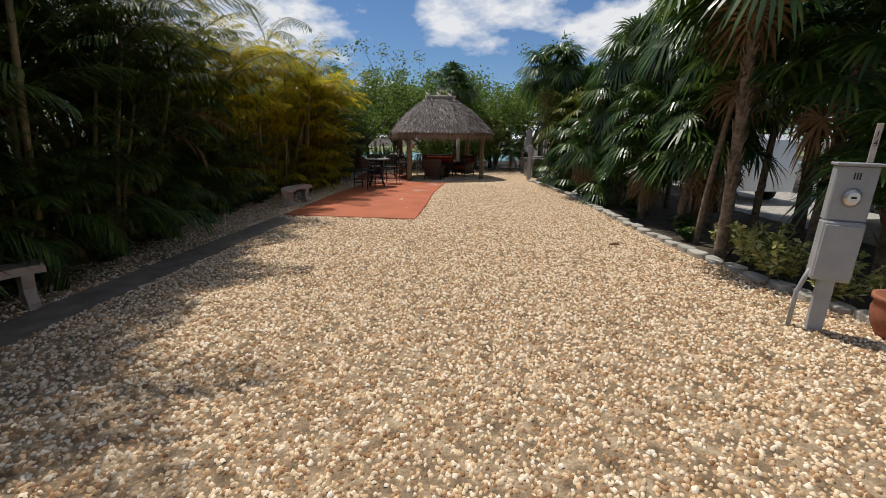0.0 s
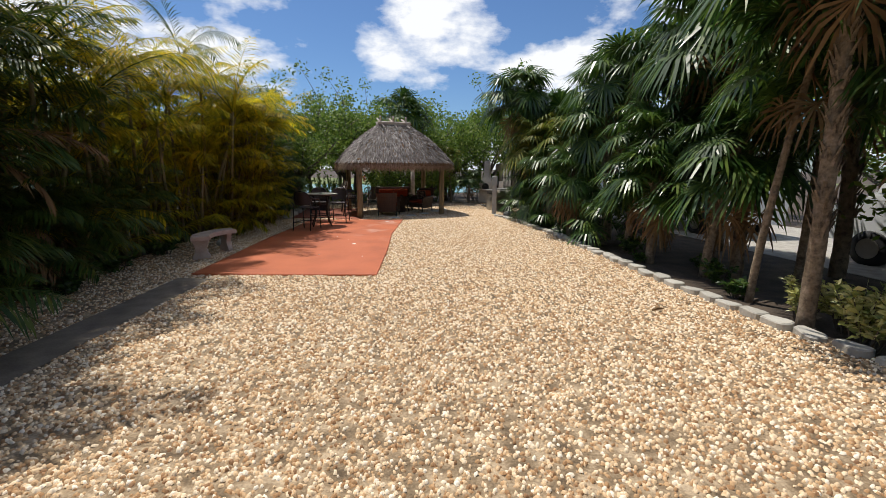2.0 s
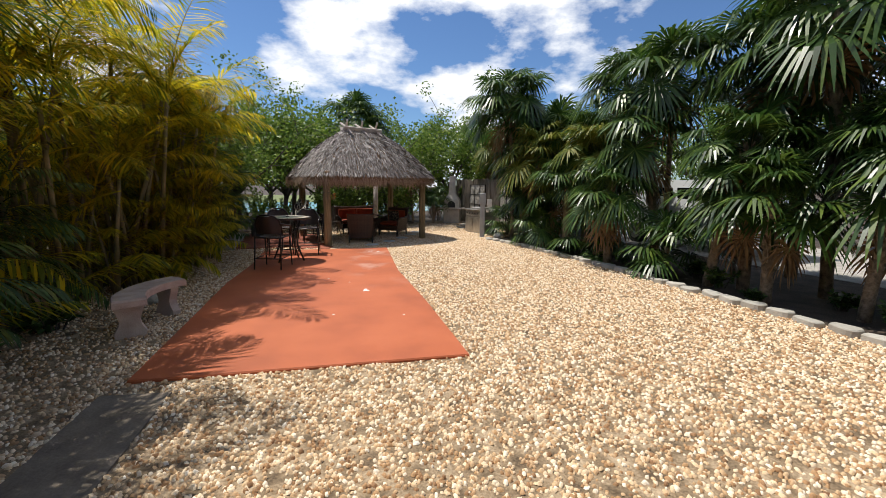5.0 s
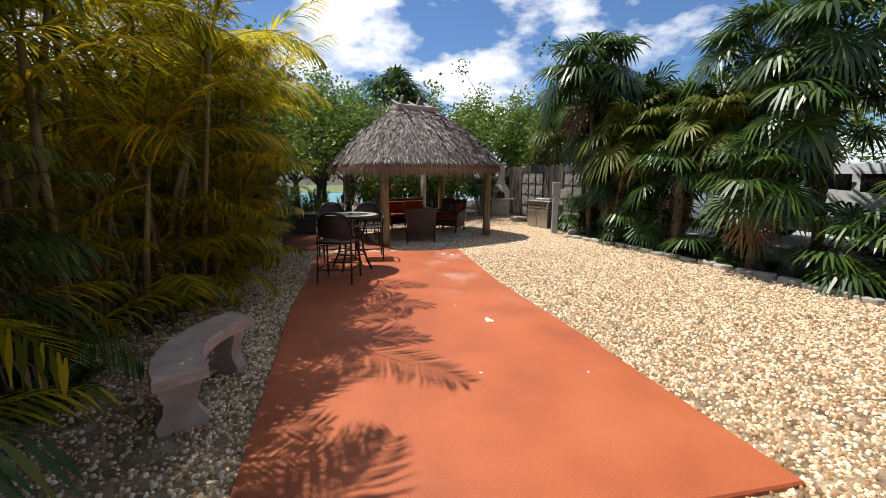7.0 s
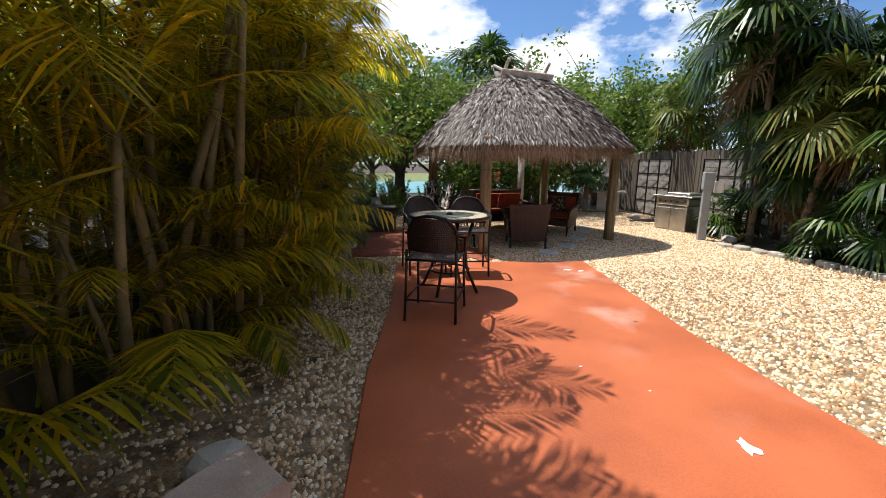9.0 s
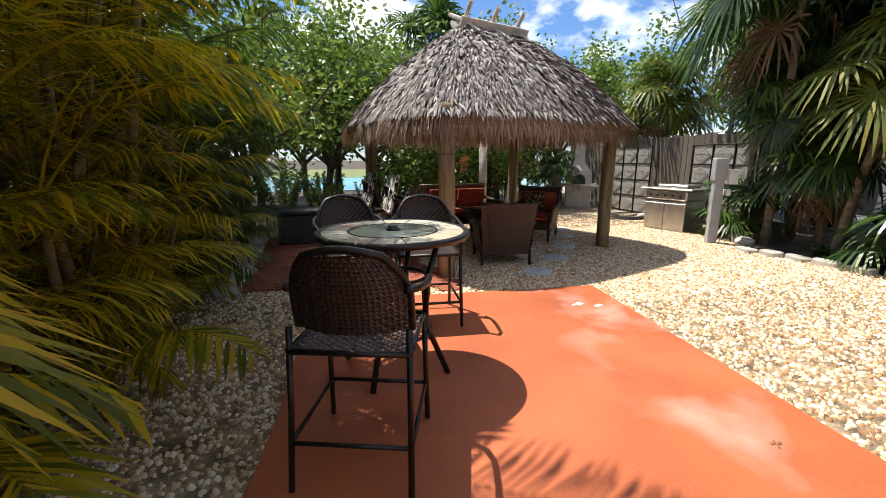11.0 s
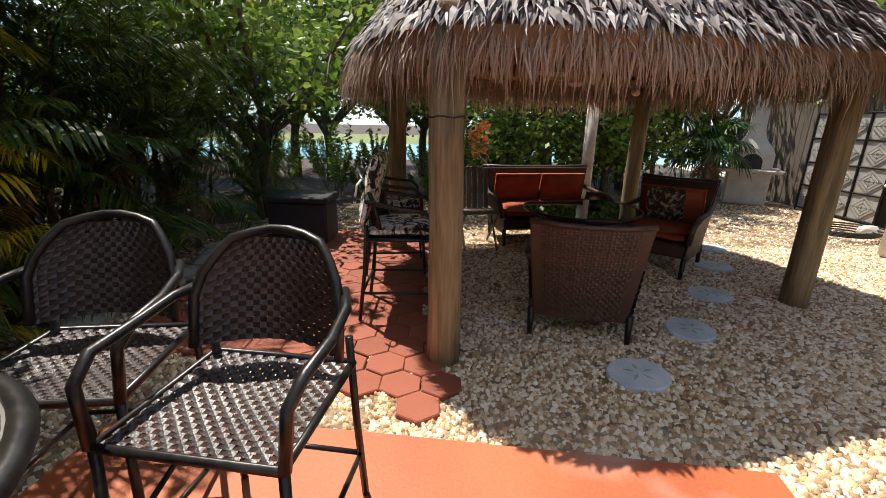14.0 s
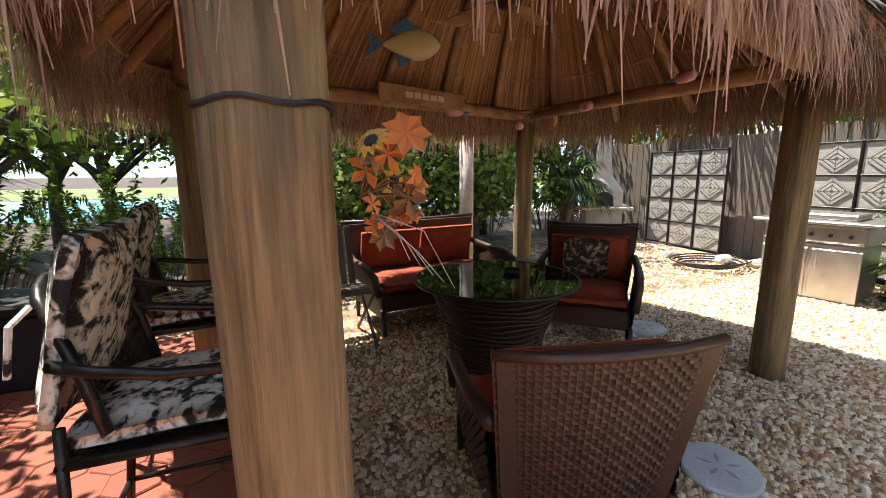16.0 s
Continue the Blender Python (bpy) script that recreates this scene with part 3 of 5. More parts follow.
# things hung in the hut
board = thing("sign_board", "plain wooden board with unreadable carved letters on the beam", "sign", look((-0.1, 17.5, 1.95), (-0.5, 18.5, 1.95)))
part("board", Geo().box((0.9, 0.13, 0.025), None, 0.006), M_BEAM, board)
bars = Geo()
for k in range(5):
    bars.box((0.07, 0.045, 0.004), pose(-0.17 + 0.085 * k, 0, 0.0145), 0.001)
part("lettering", bars, M_DRIFT, board, "worn carved letters")
fan = thing("ceiling_fan", "brown ceiling fan with wooden blades under the thatch", "fan", HUT @ pose(0.25, 0.1, 0))
part("rod", Geo().tube([(0, 0, 2.5), (0, 0, 2.95)], 0.014, 10), M_FRAME, fan)
part("motor", Geo().lathe([(0.03, 2.36), (0.085, 2.38), (0.1, 2.44), (0.085, 2.5), (0.03, 2.52)], 20), M_FRAME, fan, "dark motor housing", True)
for k in range(5):
    blade = Geo().prism([(0.1, -0.025), (0.2, -0.06), (0.55, -0.07), (0.6, 0), (0.55, 0.07), (0.2, 0.06), (0.1, 0.025)], -0.004, 0.004)
    ob = part("blade", blade, M_BEAM, fan, "reddish wooden blade")
    ob.matrix_basis = pose(0, 0, 2.42, 9, 0, 72 * k + 20)
fish = thing("fish_ornament", "painted blue and yellow fish ornament hung under the roof", "ornament", look((-0.28, 17.25, 2.27), (-0.75, 15.2, 2.1)) @ pose(0, 0, 0, 0, 180, 0))
body = Geo()
n1, n2 = 14, 12
vs, fs = [], []
for i in range(n1 + 1):
    s = i / n1
    h, w = 0.105 * math.sin(math.pi * s ** 0.75) + 0.004, 0.04 * math.sin(math.pi * s ** 0.75) + 0.002
    vs += [(0.22 - 0.44 * s, h * math.sin(2 * math.pi * k / n2), w * math.cos(2 * math.pi * k / n2)) for k in range(n2)]
for i in range(n1):
    for k in range(n2):
        fs.append((i * n2 + k, i * n2 + (k + 1) % n2, (i + 1) * n2 + (k + 1) % n2, (i + 1) * n2 + k))
part("body", Geo().add(vs, fs), M_YELFISH, fish, "pale yellow body", True)
part("tail", Geo().prism([(-0.2, 0), (-0.34, 0.1), (-0.3, 0), (-0.34, -0.1)], -0.006, 0.006), M_BLUEFISH, fish, "blue tail fin")
part("fin", Geo().prism([(0.08, 0.09), (-0.04, 0.18), (-0.16, 0.1), (-0.1, 0.06)], -0.006, 0.006), M_BLUEFISH, fish, "blue top fin")
part("fin", Geo().prism([(0.02, -0.09), (-0.1, -0.16), (-0.12, -0.07)], -0.006, 0.006), M_BLUEFISH, fish, "blue lower fin")
for x, y, z, yaw in ((1.35, 17.25, 1.9, 80), (1.1, 17.95, 1.8, 50), (0.3, 17.72, 1.87, 10), (1.5, 16.4, 1.98, 85)):
    fl = thing("fishing_float", "old pink and blue fishing float tied to the beam", "ornament", pose(x - 0.07, y - 0.05, z, 0, 90, yaw), "fishing floats")
    part("float_body", Geo().lathe([(0.012, -0.09), (0.035, -0.06), (0.042, 0), (0.035, 0.06), (0.012, 0.09)], 14), M_FLOAT, fl, "", True)
    part("float_tip", Geo().lathe([(0.011, 0.09), (0.011, 0.16), (0.006, 0.165)], 8), M_BLUEFISH, fl, "blue tip", True)

# dried flower arrangement on the front post
spray = thing("flower_spray", "orange and yellow artificial flower spray fixed to the post", "flowers", pose(-1.11, 14.67, 1.33) @ Matrix.Scale(0.5, 4))
R = random.Random(12)
for k in range(16):
    c = Vector((R.uniform(-0.02, 0.17), R.uniform(-0.1, 0.02), R.uniform(-0.19, 0.12)))
    if k == 0:
        c = Vector((0.0, -0.11, 0.09))
    fl = Geo()
    tilt = pose(*c, R.uniform(40, 100), 0, R.uniform(-50, 50))
    np_, rr = (12, 0.055) if k == 0 else (R.choice((5, 7)), R.uniform(0.035, 0.075))
    for q in range(np_):
        fl.add([(0, 0, 0), (rr * 0.6, rr * 0.28, 0.01), (rr, 0, -0.004), (rr * 0.6, -rr * 0.28, 0.01)], [(0, 1, 2, 3)], tilt @ pose(0, 0, 0, 0, 0, 360 / np_ * q))
    ob = part("flower", fl, M_YELLOW if k in (0, 5) else (M_DRYLEAF if k % 4 == 3 else M_PETAL), spray)
    part("stem", Geo().tube([(-0.02, 0.0, -0.06), c * 0.5, c], 0.003, 5), M_DRYLEAF, spray)
    if k in (0, 5):
        part("flower_centre", Geo().lathe([(0.001, 0.012), (0.02, 0.008), (0.022, 0.0)], 12, tilt), M_INK, ob, "black centre")
for k in range(5):
    part("twig", Geo().tube([(0, -0.03, -0.1), (0.07 + 0.02 * k, -0.08, -0.16 - 0.02 * (k % 4)), (0.1 + 0.035 * k, -0.1, -0.24 - 0.025 * (k % 5))], [0.002, 0.0014, 0.0008], 5), M_DRIFT, spray)


# ---- plants ----
def strip_leaf(geo, root, way, droop, ln, w, n=2):
    """A narrow blade that bends down."""
    side = way.cross(Vector((0, 0, 1)))
    side = side.normalized() if side.length > 1e-3 else Vector((1, 0, 0))
    pts = [root + way * (ln * i / n) - Vector((0, 0, droop * ln * (i / n) ** 2)) for i in range(n + 1)]
    vs = [pts[0] - side * w * 0.4, pts[0] + side * w * 0.4]
    for p in pts[1:-1]:
        vs += [p - side * w, p + side * w]
    vs.append(pts[-1])
    k = len(vs) - 1
    fs = [(2 * i, 2 * i + 1, 2 * i + 3, 2 * i + 2) for i in range(n - 1)] + [(k - 2, k - 1, k)]
    geo.add(vs, fs)


def frond(geo, root, yaw, rise, ln, R, leaflets=38):
    """A feather palm leaf: an arching rib with leaflets to both sides."""
    p, a = Vector(root), radians(rise)
    flat = Vector((math.cos(yaw), math.sin(yaw), 0))
    side = Vector((-flat.y, flat.x, 0))
    bend = radians(R.uniform(55, 100))
    n = leaflets
    pts = [p.copy()]
    for i in range(n):
        s = i / n
        way = flat * math.cos(a - bend * s ** 1.5) + Vector((0, 0, math.sin(a - bend * s ** 1.5)))
        p = p + way * (ln / n)
        pts.append(p.copy())
        if s < 0.14:
            continue
        size = ln * 0.3 * math.sin(math.pi * min(1, 0.16 + 0.8 * s)) ** 0.7
        up = way.cross(side) * -1
        for sg in (-1, 1):
            d = (side * sg * 0.8 + way * (0.45 + 0.5 * s) + up * 0.18 + Vector((R.gauss(0, 0.06), R.gauss(0, 0.06), R.gauss(0, 0.06)))).normalized()
            strip_leaf(geo, p, d, R.uniform(0.15, 0.5), size * R.uniform(0.85, 1.1), 0.0115, 2)
    geo.tube(pts[::5] + [pts[-1]], [0.011 - 0.0013 * i for i in range(len(pts[::5]) + 1)], 4, False)


def fan_leaf(geo, root, yaw, rise, stalk, rad, R, n=36):
    """A fan palm leaf: stalk and a wheel of split segments with drooping tips."""
    a = radians(rise)
    flat = Vector((math.cos(yaw), math.sin(yaw), 0))
    way = flat * math.cos(a) + Vector((0, 0, math.sin(a)))
    hub = Vector(root) + way * stalk - Vector((0, 0, 0.12 * stalk))
    geo.tube([root, Vector(root) + way * stalk * 0.55, hub], [0.014, 0.011, 0.008], 4, False)
    dip = radians(R.uniform(15, 55))
    fwd = (flat * math.cos(a - dip) + Vector((0, 0, math.sin(a - dip)))).normalized()
    side = Vector((-flat.y, flat.x, 0))
    nor = fwd.cross(side)
    for i in range(n):
        t = radians(-150 + 300 * (i + 0.5) / n)
        d = fwd * math.cos(t) + side * math.sin(t)
        tang = -fwd * math.sin(t) + side * math.cos(t)
        r = rad * (0.72 + 0.28 * math.cos(t * 0.5)) * R.uniform(0.92, 1.06)
        fold = nor * (0.02 * (1 if i % 2 else -1))
        w = r * 0.043
        m = hub + d * r * 0.55 + fold
        tip = hub + d * r - Vector((0, 0, r * R.uniform(0.15, 0.6))) + fold
        q = m.lerp(tip, 0.6) + d * 0.03
        geo.add([hub - tang * 0.004, hub + tang * 0.004, m + tang * w, m - tang * w, q + tang * w * 0.55, q - tang * w * 0.55, tip], [(0, 1, 2, 3), (3, 2, 4, 5), (5, 4, 6)])


def areca(seed, tall, gold, fronds):
    R = random.Random(seed)
    label = "clumping areca palm with golden-yellow feather fronds" if gold else "dense dark-green clumping areca palm in the hedge"
    t = thing("areca_palm", label, "palm", None, "areca hedge")
    leaf, olds = Geo(), []
    for k in range(7):
        h = tall * R.uniform(0.3, 1.0)
        bx, by = R.uniform(-0.4, 0.4), R.uniform(-0.4, 0.4)
        lean = Vector((R.gauss(0, 0.12), R.gauss(0, 0.12), 0))
        top = Vector((bx, by, 0)) + lean * h + Vector((0, 0, h))
        part("cane", Geo().tube([(bx, by, -0.05), Vector((bx, by, 0)) + lean * h * 0.4 + Vector((0, 0, h * 0.5)), top], [0.035, 0.03, 0.022], 7), M_CANE, t, "", True)
        for q in range(fronds):
            frond(leaf, top, 2 * math.pi * (q / fronds) + R.uniform(0, 1.2), R.uniform(38, 84), R.uniform(1.2, 1.8), R)
        if k % 2:
            olds.append(Geo())
            frond(olds[-1], top - Vector((0, 0, 0.15)), R.uniform(0, 6.3), R.uniform(-20, 15), R.uniform(0.9, 1.3), R, 22)
    for q in range(7):
        frond(leaf, (R.uniform(-0.3, 0.3), R.uniform(-0.3, 0.3), R.uniform(0.05, 0.5)), R.uniform(0, 6.3), R.uniform(30, 70), R.uniform(1.1, 1.6), R)
    crown = part("crown", leaf, M_GOLD if gold else M_ARECA, t)
    for old in olds:
        part("dead_frond", old, M_DRYLEAF if not gold else M_GOLD, crown, "dry hanging frond")
    return t


def place(kinds, spots, lo=0.9, hi=1.12):
    """Sets copies at spots (x, y, which, scale)."""
    used = set()
    for x, y, k, s in spots:
        m = pose(x, y, -0.04, rnd.uniform(-3, 3), rnd.uniform(-3, 3), rnd.uniform(0, 360)) @ Matrix.Diagonal((s, s, s * rnd.uniform(0.95, 1.08), 1))
        if k in used:
            ob = copy_thing(kinds[k], m)
            ob.matrix_basis = m
        else:
            used.add(k)
            kinds[k].matrix_basis = m


arecas = [areca(1, 3.6, False, 5), areca(2, 2.6, False, 5), areca(3, 3.0, True, 5), areca(4, 1.6, False, 4), areca(5, 2.3, True, 5)]
spots = []
y = -2.6
while y < 15.5:
    front = np.interp(y, [-3, 3, 5, 7.5, 9.5, 12, 13.5, 16], [-5.25, -5.25, -5.4, -5.5, -5.2, -4.5, -4.3, -4.8])
    golden = 6.6 < y < 14.3
    spots.append((front + rnd.uniform(-0.12, 0.12), y, (rnd.choice((2, 2, 4)) if golden else rnd.choice((0, 1, 1))), rnd.uniform(1.0, 1.15) if golden else rnd.uniform(1.05, 1.2)))
    spots.append((front - (1.3 if golden else 1.0), y + 0.4, rnd.choice((4, 4, 2)) if golden else 0, rnd.uniform(0.85, 0.95) if golden else rnd.uniform(1.25, 1.4)))
    if not golden or y > 10.2:
        spots.append((front + 0.3, y + 0.45, 4 if golden else 3, rnd.uniform(0.5, 0.6) if golden else rnd.uniform(0.7, 0.85)))
    if y < 6.6:
        spots.append((front + 0.15, y + 0.2, rnd.choice((1, 3)), rnd.uniform(0.75, 0.9)))
    y += 0.92
spots += [(-4.7, 16.6, 1, 0.9), (-4.2, 18.8, 3, 1.0), (-5.6, 17.6, 0, 0.95), (-4.35, 14.7, 3, 0.7), (-5.4, 19.3, 0, 0.85), (-4.9, 15.6, 3, 0.9), (-4.3, 15.3, 1, 0.8), (-4.1, 16.1, 3, 0.8), (-4.15, 17.2, 3, 0.85), (-4.3, 11.4, 4, 0.85), (-4.3, 12.6, 4, 0.8)] + [(-5.35 + 0.08 * k, 7.0 + 0.9 * k, 3, rnd.uniform(0.72, 0.85)) for k in range(3)]
place(arecas, spots)


def fan_palm(seed, tall, leaves, rad, gold, boots):
    R = random.Random(seed)
    label = ("fan palm with yellowing split leaves" if gold else "green fan palm with glossy split leaves") + (" on a rough booted trunk" if boots else " on a slim trunk")
    t = thing("fan_palm", label, "palm", None, "fan palms along the edging")
    lean = Vector((R.gauss(0, 0.05), R.gauss(0, 0.05), 0))
    n = max(4, int(tall * 5))
    r0 = 0.075 if boots else 0.05
    pts = [lean * tall * (i / n) ** 1.5 + Vector((0, 0, -0.05 + tall * i / n)) for i in range(n + 1)]
    trunk = part("trunk", Geo().tube(pts, [r0 * (1.15 - 0.3 * i / n + 0.06 * (i % 2)) for i in range(n + 1)], 10), M_TRUNK, t, "", True)
    if boots:
        bt = Geo()
        for q in range(int(40 * tall)):
            s = R.uniform(0.25, 1)
            z = tall * s
            a = R.uniform(0, 6.28)
            o = Vector((math.cos(a), math.sin(a), 0))
            sd = Vector((-o.y, o.x, 0))
            b = lean * tall * s ** 1.5 + Vector((0, 0, z)) + o * r0 * 0.8
            tip = b + o * R.uniform(0.03, 0.09) + Vector((0, 0, R.uniform(0.1, 0.2)))
            bt.add([b - sd * 0.03, b + sd * 0.03, tip + sd * 0.012, tip - sd * 0.012, b + o * 0.03], [(0, 1, 2, 3), (0, 4, 1), (1, 4, 2), (4, 0, 3)])
        tagged(part("boot_fibre", bt, M_TRUNK, trunk, "split old leaf bases"), kind="stuff")
    leaf, olds = Geo(), []
    for q in range(leaves):
        s = q / leaves
        fan_leaf(leaf, pts[-1] - Vector((0, 0, R.uniform(0, 0.18))), q * 2.4 + R.uniform(-0.3, 0.3), 82 - 105 * s + R.uniform(-8, 8), R.uniform(0.5, 0.85) * rad / 0.6, rad * R.uniform(0.85, 1.15), R)
    for q in range(3):
        olds.append(Geo())
        fan_leaf(olds[-1], pts[-1] - Vector((0, 0, 0.25)), R.uniform(0, 6.3), R.uniform(-70, -45), 0.5, rad * 0.8, R, 18)
    crown = part("crown", leaf, M_FANGOLD if gold else M_FAN, t)
    for old in olds:
        part("dead_leaf", old, M_DRYLEAF, crown, "brown hanging dead leaf")
    return t


fans = [fan_palm(21, 0.55, 13, 0.5, False, False), fan_palm(22, 1.6, 20, 0.55, False, True), fan_palm(23, 2.6, 22, 0.6, False, True), fan_palm(24, 3.6, 22, 0.66, False, False), fan_palm(25, 2.5, 20, 0.6, True, False), fan_palm(26, 4.3, 22, 0.75, False, True)]
spots = [(4.08, 4.05, 5, 0.95), (4.3, 5.0, 3, 0.85), (4.7, 6.3, 2, 0.85), (4.45, 7.35, 1, 0.95), (5.1, 10.0, 2, 1.05), (5.0, 11.5, 4, 1.0), (4.45, 14.2, 4, 1.0), (4.5, 12.3, 1, 1.1), (4.35, 10.6, 1, 1.0),
         (4.6, 15.3, 3, 1.15), (5.6, 14.8, 2, 1.2), (4.6, 8.4, 2, 0.95), (4.6, 9.3, 0, 1.1), (4.35, 13.2, 0, 1.0), (5.0, 2.6, 1, 1.0), (5.4, 4.0, 2, 1.1), (5.7, 5.6, 3, 1.05), (5.6, 7.2, 5, 1.0),
         (5.8, 8.8, 3, 1.1), (6.0, 10.6, 3, 1.15), (5.9, 12.4, 5, 1.0), (6.1, 13.6, 2, 1.2), (5.1, 0.6, 2, 1.0), (5.6, 1.9, 5, 1.0), (6.6, 3.2, 3, 1.15), (6.8, 16.3, 2, 1.25), (6.2, 17.6, 3, 1.1), (6.4, 19.4, 4, 1.2), 
         (3.7, 20.6, 1, 0.75), (2.9, 21.0, 4, 0.85), (0.9, 21.4, 5, 1.05), (5.0, 16.0, 3, 1.0), (5.25, 13.2, 2, 1.1), (4.9, 8.0, 1, 1.1), (5.2, 6.2, 1, 1.15), (6.9, 6.0, 2, 1.3), (4.55, 11.2, 0, 1.0), (6.8, 8.4, 2, 1.2), (4.95, 14.7, 1, 0.95), (5.5, 15.5, 2, 1.0), (4.75, 15.9, 0, 1.0), (5.3, 14.2, 4, 1.0)]
place(fans, spots)


def broad_tree(seed, tall, leaves):
    """A tree with a tapered trunk, limbs and a loose crown of small leaves."""
    R = random.Random(seed)
    t = thing("leafy_tree", "leafy green shade tree with a dark branching trunk", "tree", None, "trees behind the hut")
    tips = []
    part("trunk", Geo().tube([(0, 0, -0.1), (0.05, 0.03, tall * 0.15), (0.12, -0.05, tall * 0.32)], [0.13, 0.1, 0.085], 10), M_BARK, t, "", True)
    for k in range(8):
        a = k * 2.4
        p = Vector((0.1, -0.03, tall * R.uniform(0.2, 0.32)))
        w = Vector((math.cos(a), math.sin(a), R.uniform(0.7, 1.8))).normalized()
        pts, limbs = [p], Geo()
        for i in range(5):
            w = (w + Vector((R.gauss(0, 0.25), R.gauss(0, 0.25), R.gauss(0.05, 0.15)))).normalized()
            p = p + w * tall * R.uniform(0.1, 0.15)
            pts.append(p)
            if i:
                tips.append(p)
                for q in range(2):
                    e = p + Vector((R.gauss(0, 0.5), R.gauss(0, 0.5), R.gauss(0.15, 0.4)))
                    limbs.tube([p, p.lerp(e, 0.5) + Vector((0, 0, 0.05)), e], [0.018, 0.012, 0.006], 4, False)
                    tips.append(e)
        limbs.tube(pts, [0.06, 0.05, 0.04, 0.03, 0.022, 0.012], 6, False)
        part("limb", limbs, M_BARK, t, "", True)
    leaf = Geo()
    for k in range(leaves):
        c = R.choice(tips) + Vector((R.gauss(0, 0.24), R.gauss(0, 0.24), R.gauss(0, 0.2)))
        d = Vector((R.gauss(0, 1), R.gauss(0, 1), R.gauss(-0.2, 0.6))).normalized()
        s = d.cross(Vector((R.gauss(0, 1), R.gauss(0, 1), R.gauss(0, 1)))).normalized()
        ln, w = R.uniform(0.12, 0.2), R.uniform(0.035, 0.055)
        leaf.add([c, c + d * ln * 0.5 + s * w, c + d * ln, c + d * ln * 0.5 - s * w], [(0, 1, 2, 3)])
    part("crown", leaf, M_LEAF, t)
    return t


trees = [broad_tree(31, 5.2, 5500), broad_tree(32, 5.8, 5500), broad_tree(33, 3.0, 4500)]
# the tree at (-3.9, 18.7) is added to throw dappled shade on the pavers
spots = [(-7.5, 22.5, 0, 1.0), (-4.2, 23.4, 1, 0.95), (-2.3, 21.6, 0, 0.9), (-0.9, 22.6, 1, 0.95), (1.2, 23.6, 0, 1.0), (2.9, 22.6, 1, 0.85), (5.4, 23.0, 0, 1.0), (7.2, 21.5, 1, 0.9), (-1.9, 24.5, 1, 1.05), (3.6, 25.5, 0, 1.1), (-5.3, 24.0, 1, 1.1),
         (-11.0, 17.0, 0, 1.05), (-11.5, 12.5, 1, 1.05), (-11.5, 8.0, 0, 1.0), (-8.8, 3.5, 1, 1.0), (-8.8, -1.0, 0, 1.0), (-0.2, 20.2, 2, 0.75), (-3.9, 18.7, 1, 0.8), (1.9, 20.8, 2, 0.8), (-6.8, 15.0, 2, 1.1),
         (10.5, 19.5, 0, 1.0), (13.5, 15.5, 1, 1.0), (13.5, 10.0, 0, 1.0), (13.0, 4.5, 1, 1.1), (10.5, 0.5, 0, 1.0), (-3.0, 27.5, 0, 1.1), (0.8, 28.5, 1, 1.1), (8.0, 26.0, 1, 1.1), (-9.5, 24.0, 0, 1.2),
         (-6, -9, 0, 1), (0, -13, 1, 1), (6, -9, 0, 1), (7.4, 2.0, 2, 1.0), (8.0, 5.0, 2, 0.9)]
place(trees, spots)


def bush(seed, r, tall, leaves, mat, label, name):
    R = random.Random(seed)
    t = thing(name, label, "shrub")
    stems, leaf = Geo(), Geo()
    for k in range(14):
        a, e = R.uniform(0, 6.28), R.uniform(0.1, 1)
        top = Vector((math.cos(a) * r * e, math.sin(a) * r * e, tall * R.uniform(0.55, 1.0)))
        stems.tube([(0.2 * top.x, 0.2 * top.y, -0.05), (0.6 * top.x, 0.6 * top.y, top.z * 0.6), top], [0.009, 0.007, 0.004], 5, False)
        for q in range(leaves // 14):
            s = R.uniform(0.35, 1.05)
            c = Vector((top.x * (0.2 + 0.8 * s), top.y * (0.2 + 0.8 * s), top.z * s))
            d = Vector((R.gauss(0, 1), R.gauss(0, 1), R.gauss(0.5, 0.5))).normalized()
            sd = d.cross(Vector((R.gauss(0, 1), R.gauss(0, 1), 1))).normalized()
            ln, w = R.uniform(0.08, 0.13), R.uniform(0.018, 0.028)
            leaf.add([c, c + d * ln * 0.5 + sd * w, c + d * ln - Vector((0, 0, 0.02)), c + d * ln * 0.5 - sd * w], [(0, 1, 2, 3)])
    tagged(part("stem", stems, M_BARK, t), kind="stuff")
    part("foliage", leaf, mat, t)
    return t


crotons = [bush(41, 0.42, 0.62, 620, M_CROTON, "variegated cream and green shrub beside the edging blocks", "variegated_shrub")]
place(crotons, [(4.12, 3.5, 0, 1.0), (4.3, 4.3, 0, 0.85), (4.1, 2.25, 0, 0.95), (4.45, 3.9, 0, 0.8), (4.08, 2.85, 0, 1.0)])
lows = [bush(42, 0.3, 0.3, 420, M_FAN, "low dark-green ground-cover shrub", "ground_cover_shrub")]
place(lows, [(4.3 + 0.35 * (k % 3), 5.2 + 0.75 * k, 0, rnd.uniform(0.6, 1.1)) for k in range(13)] + [(-4.7 - 0.1 * (k % 2), -1.5 + 1.3 * k, 0, rnd.uniform(0.8, 1.3)) for k in range(9)])

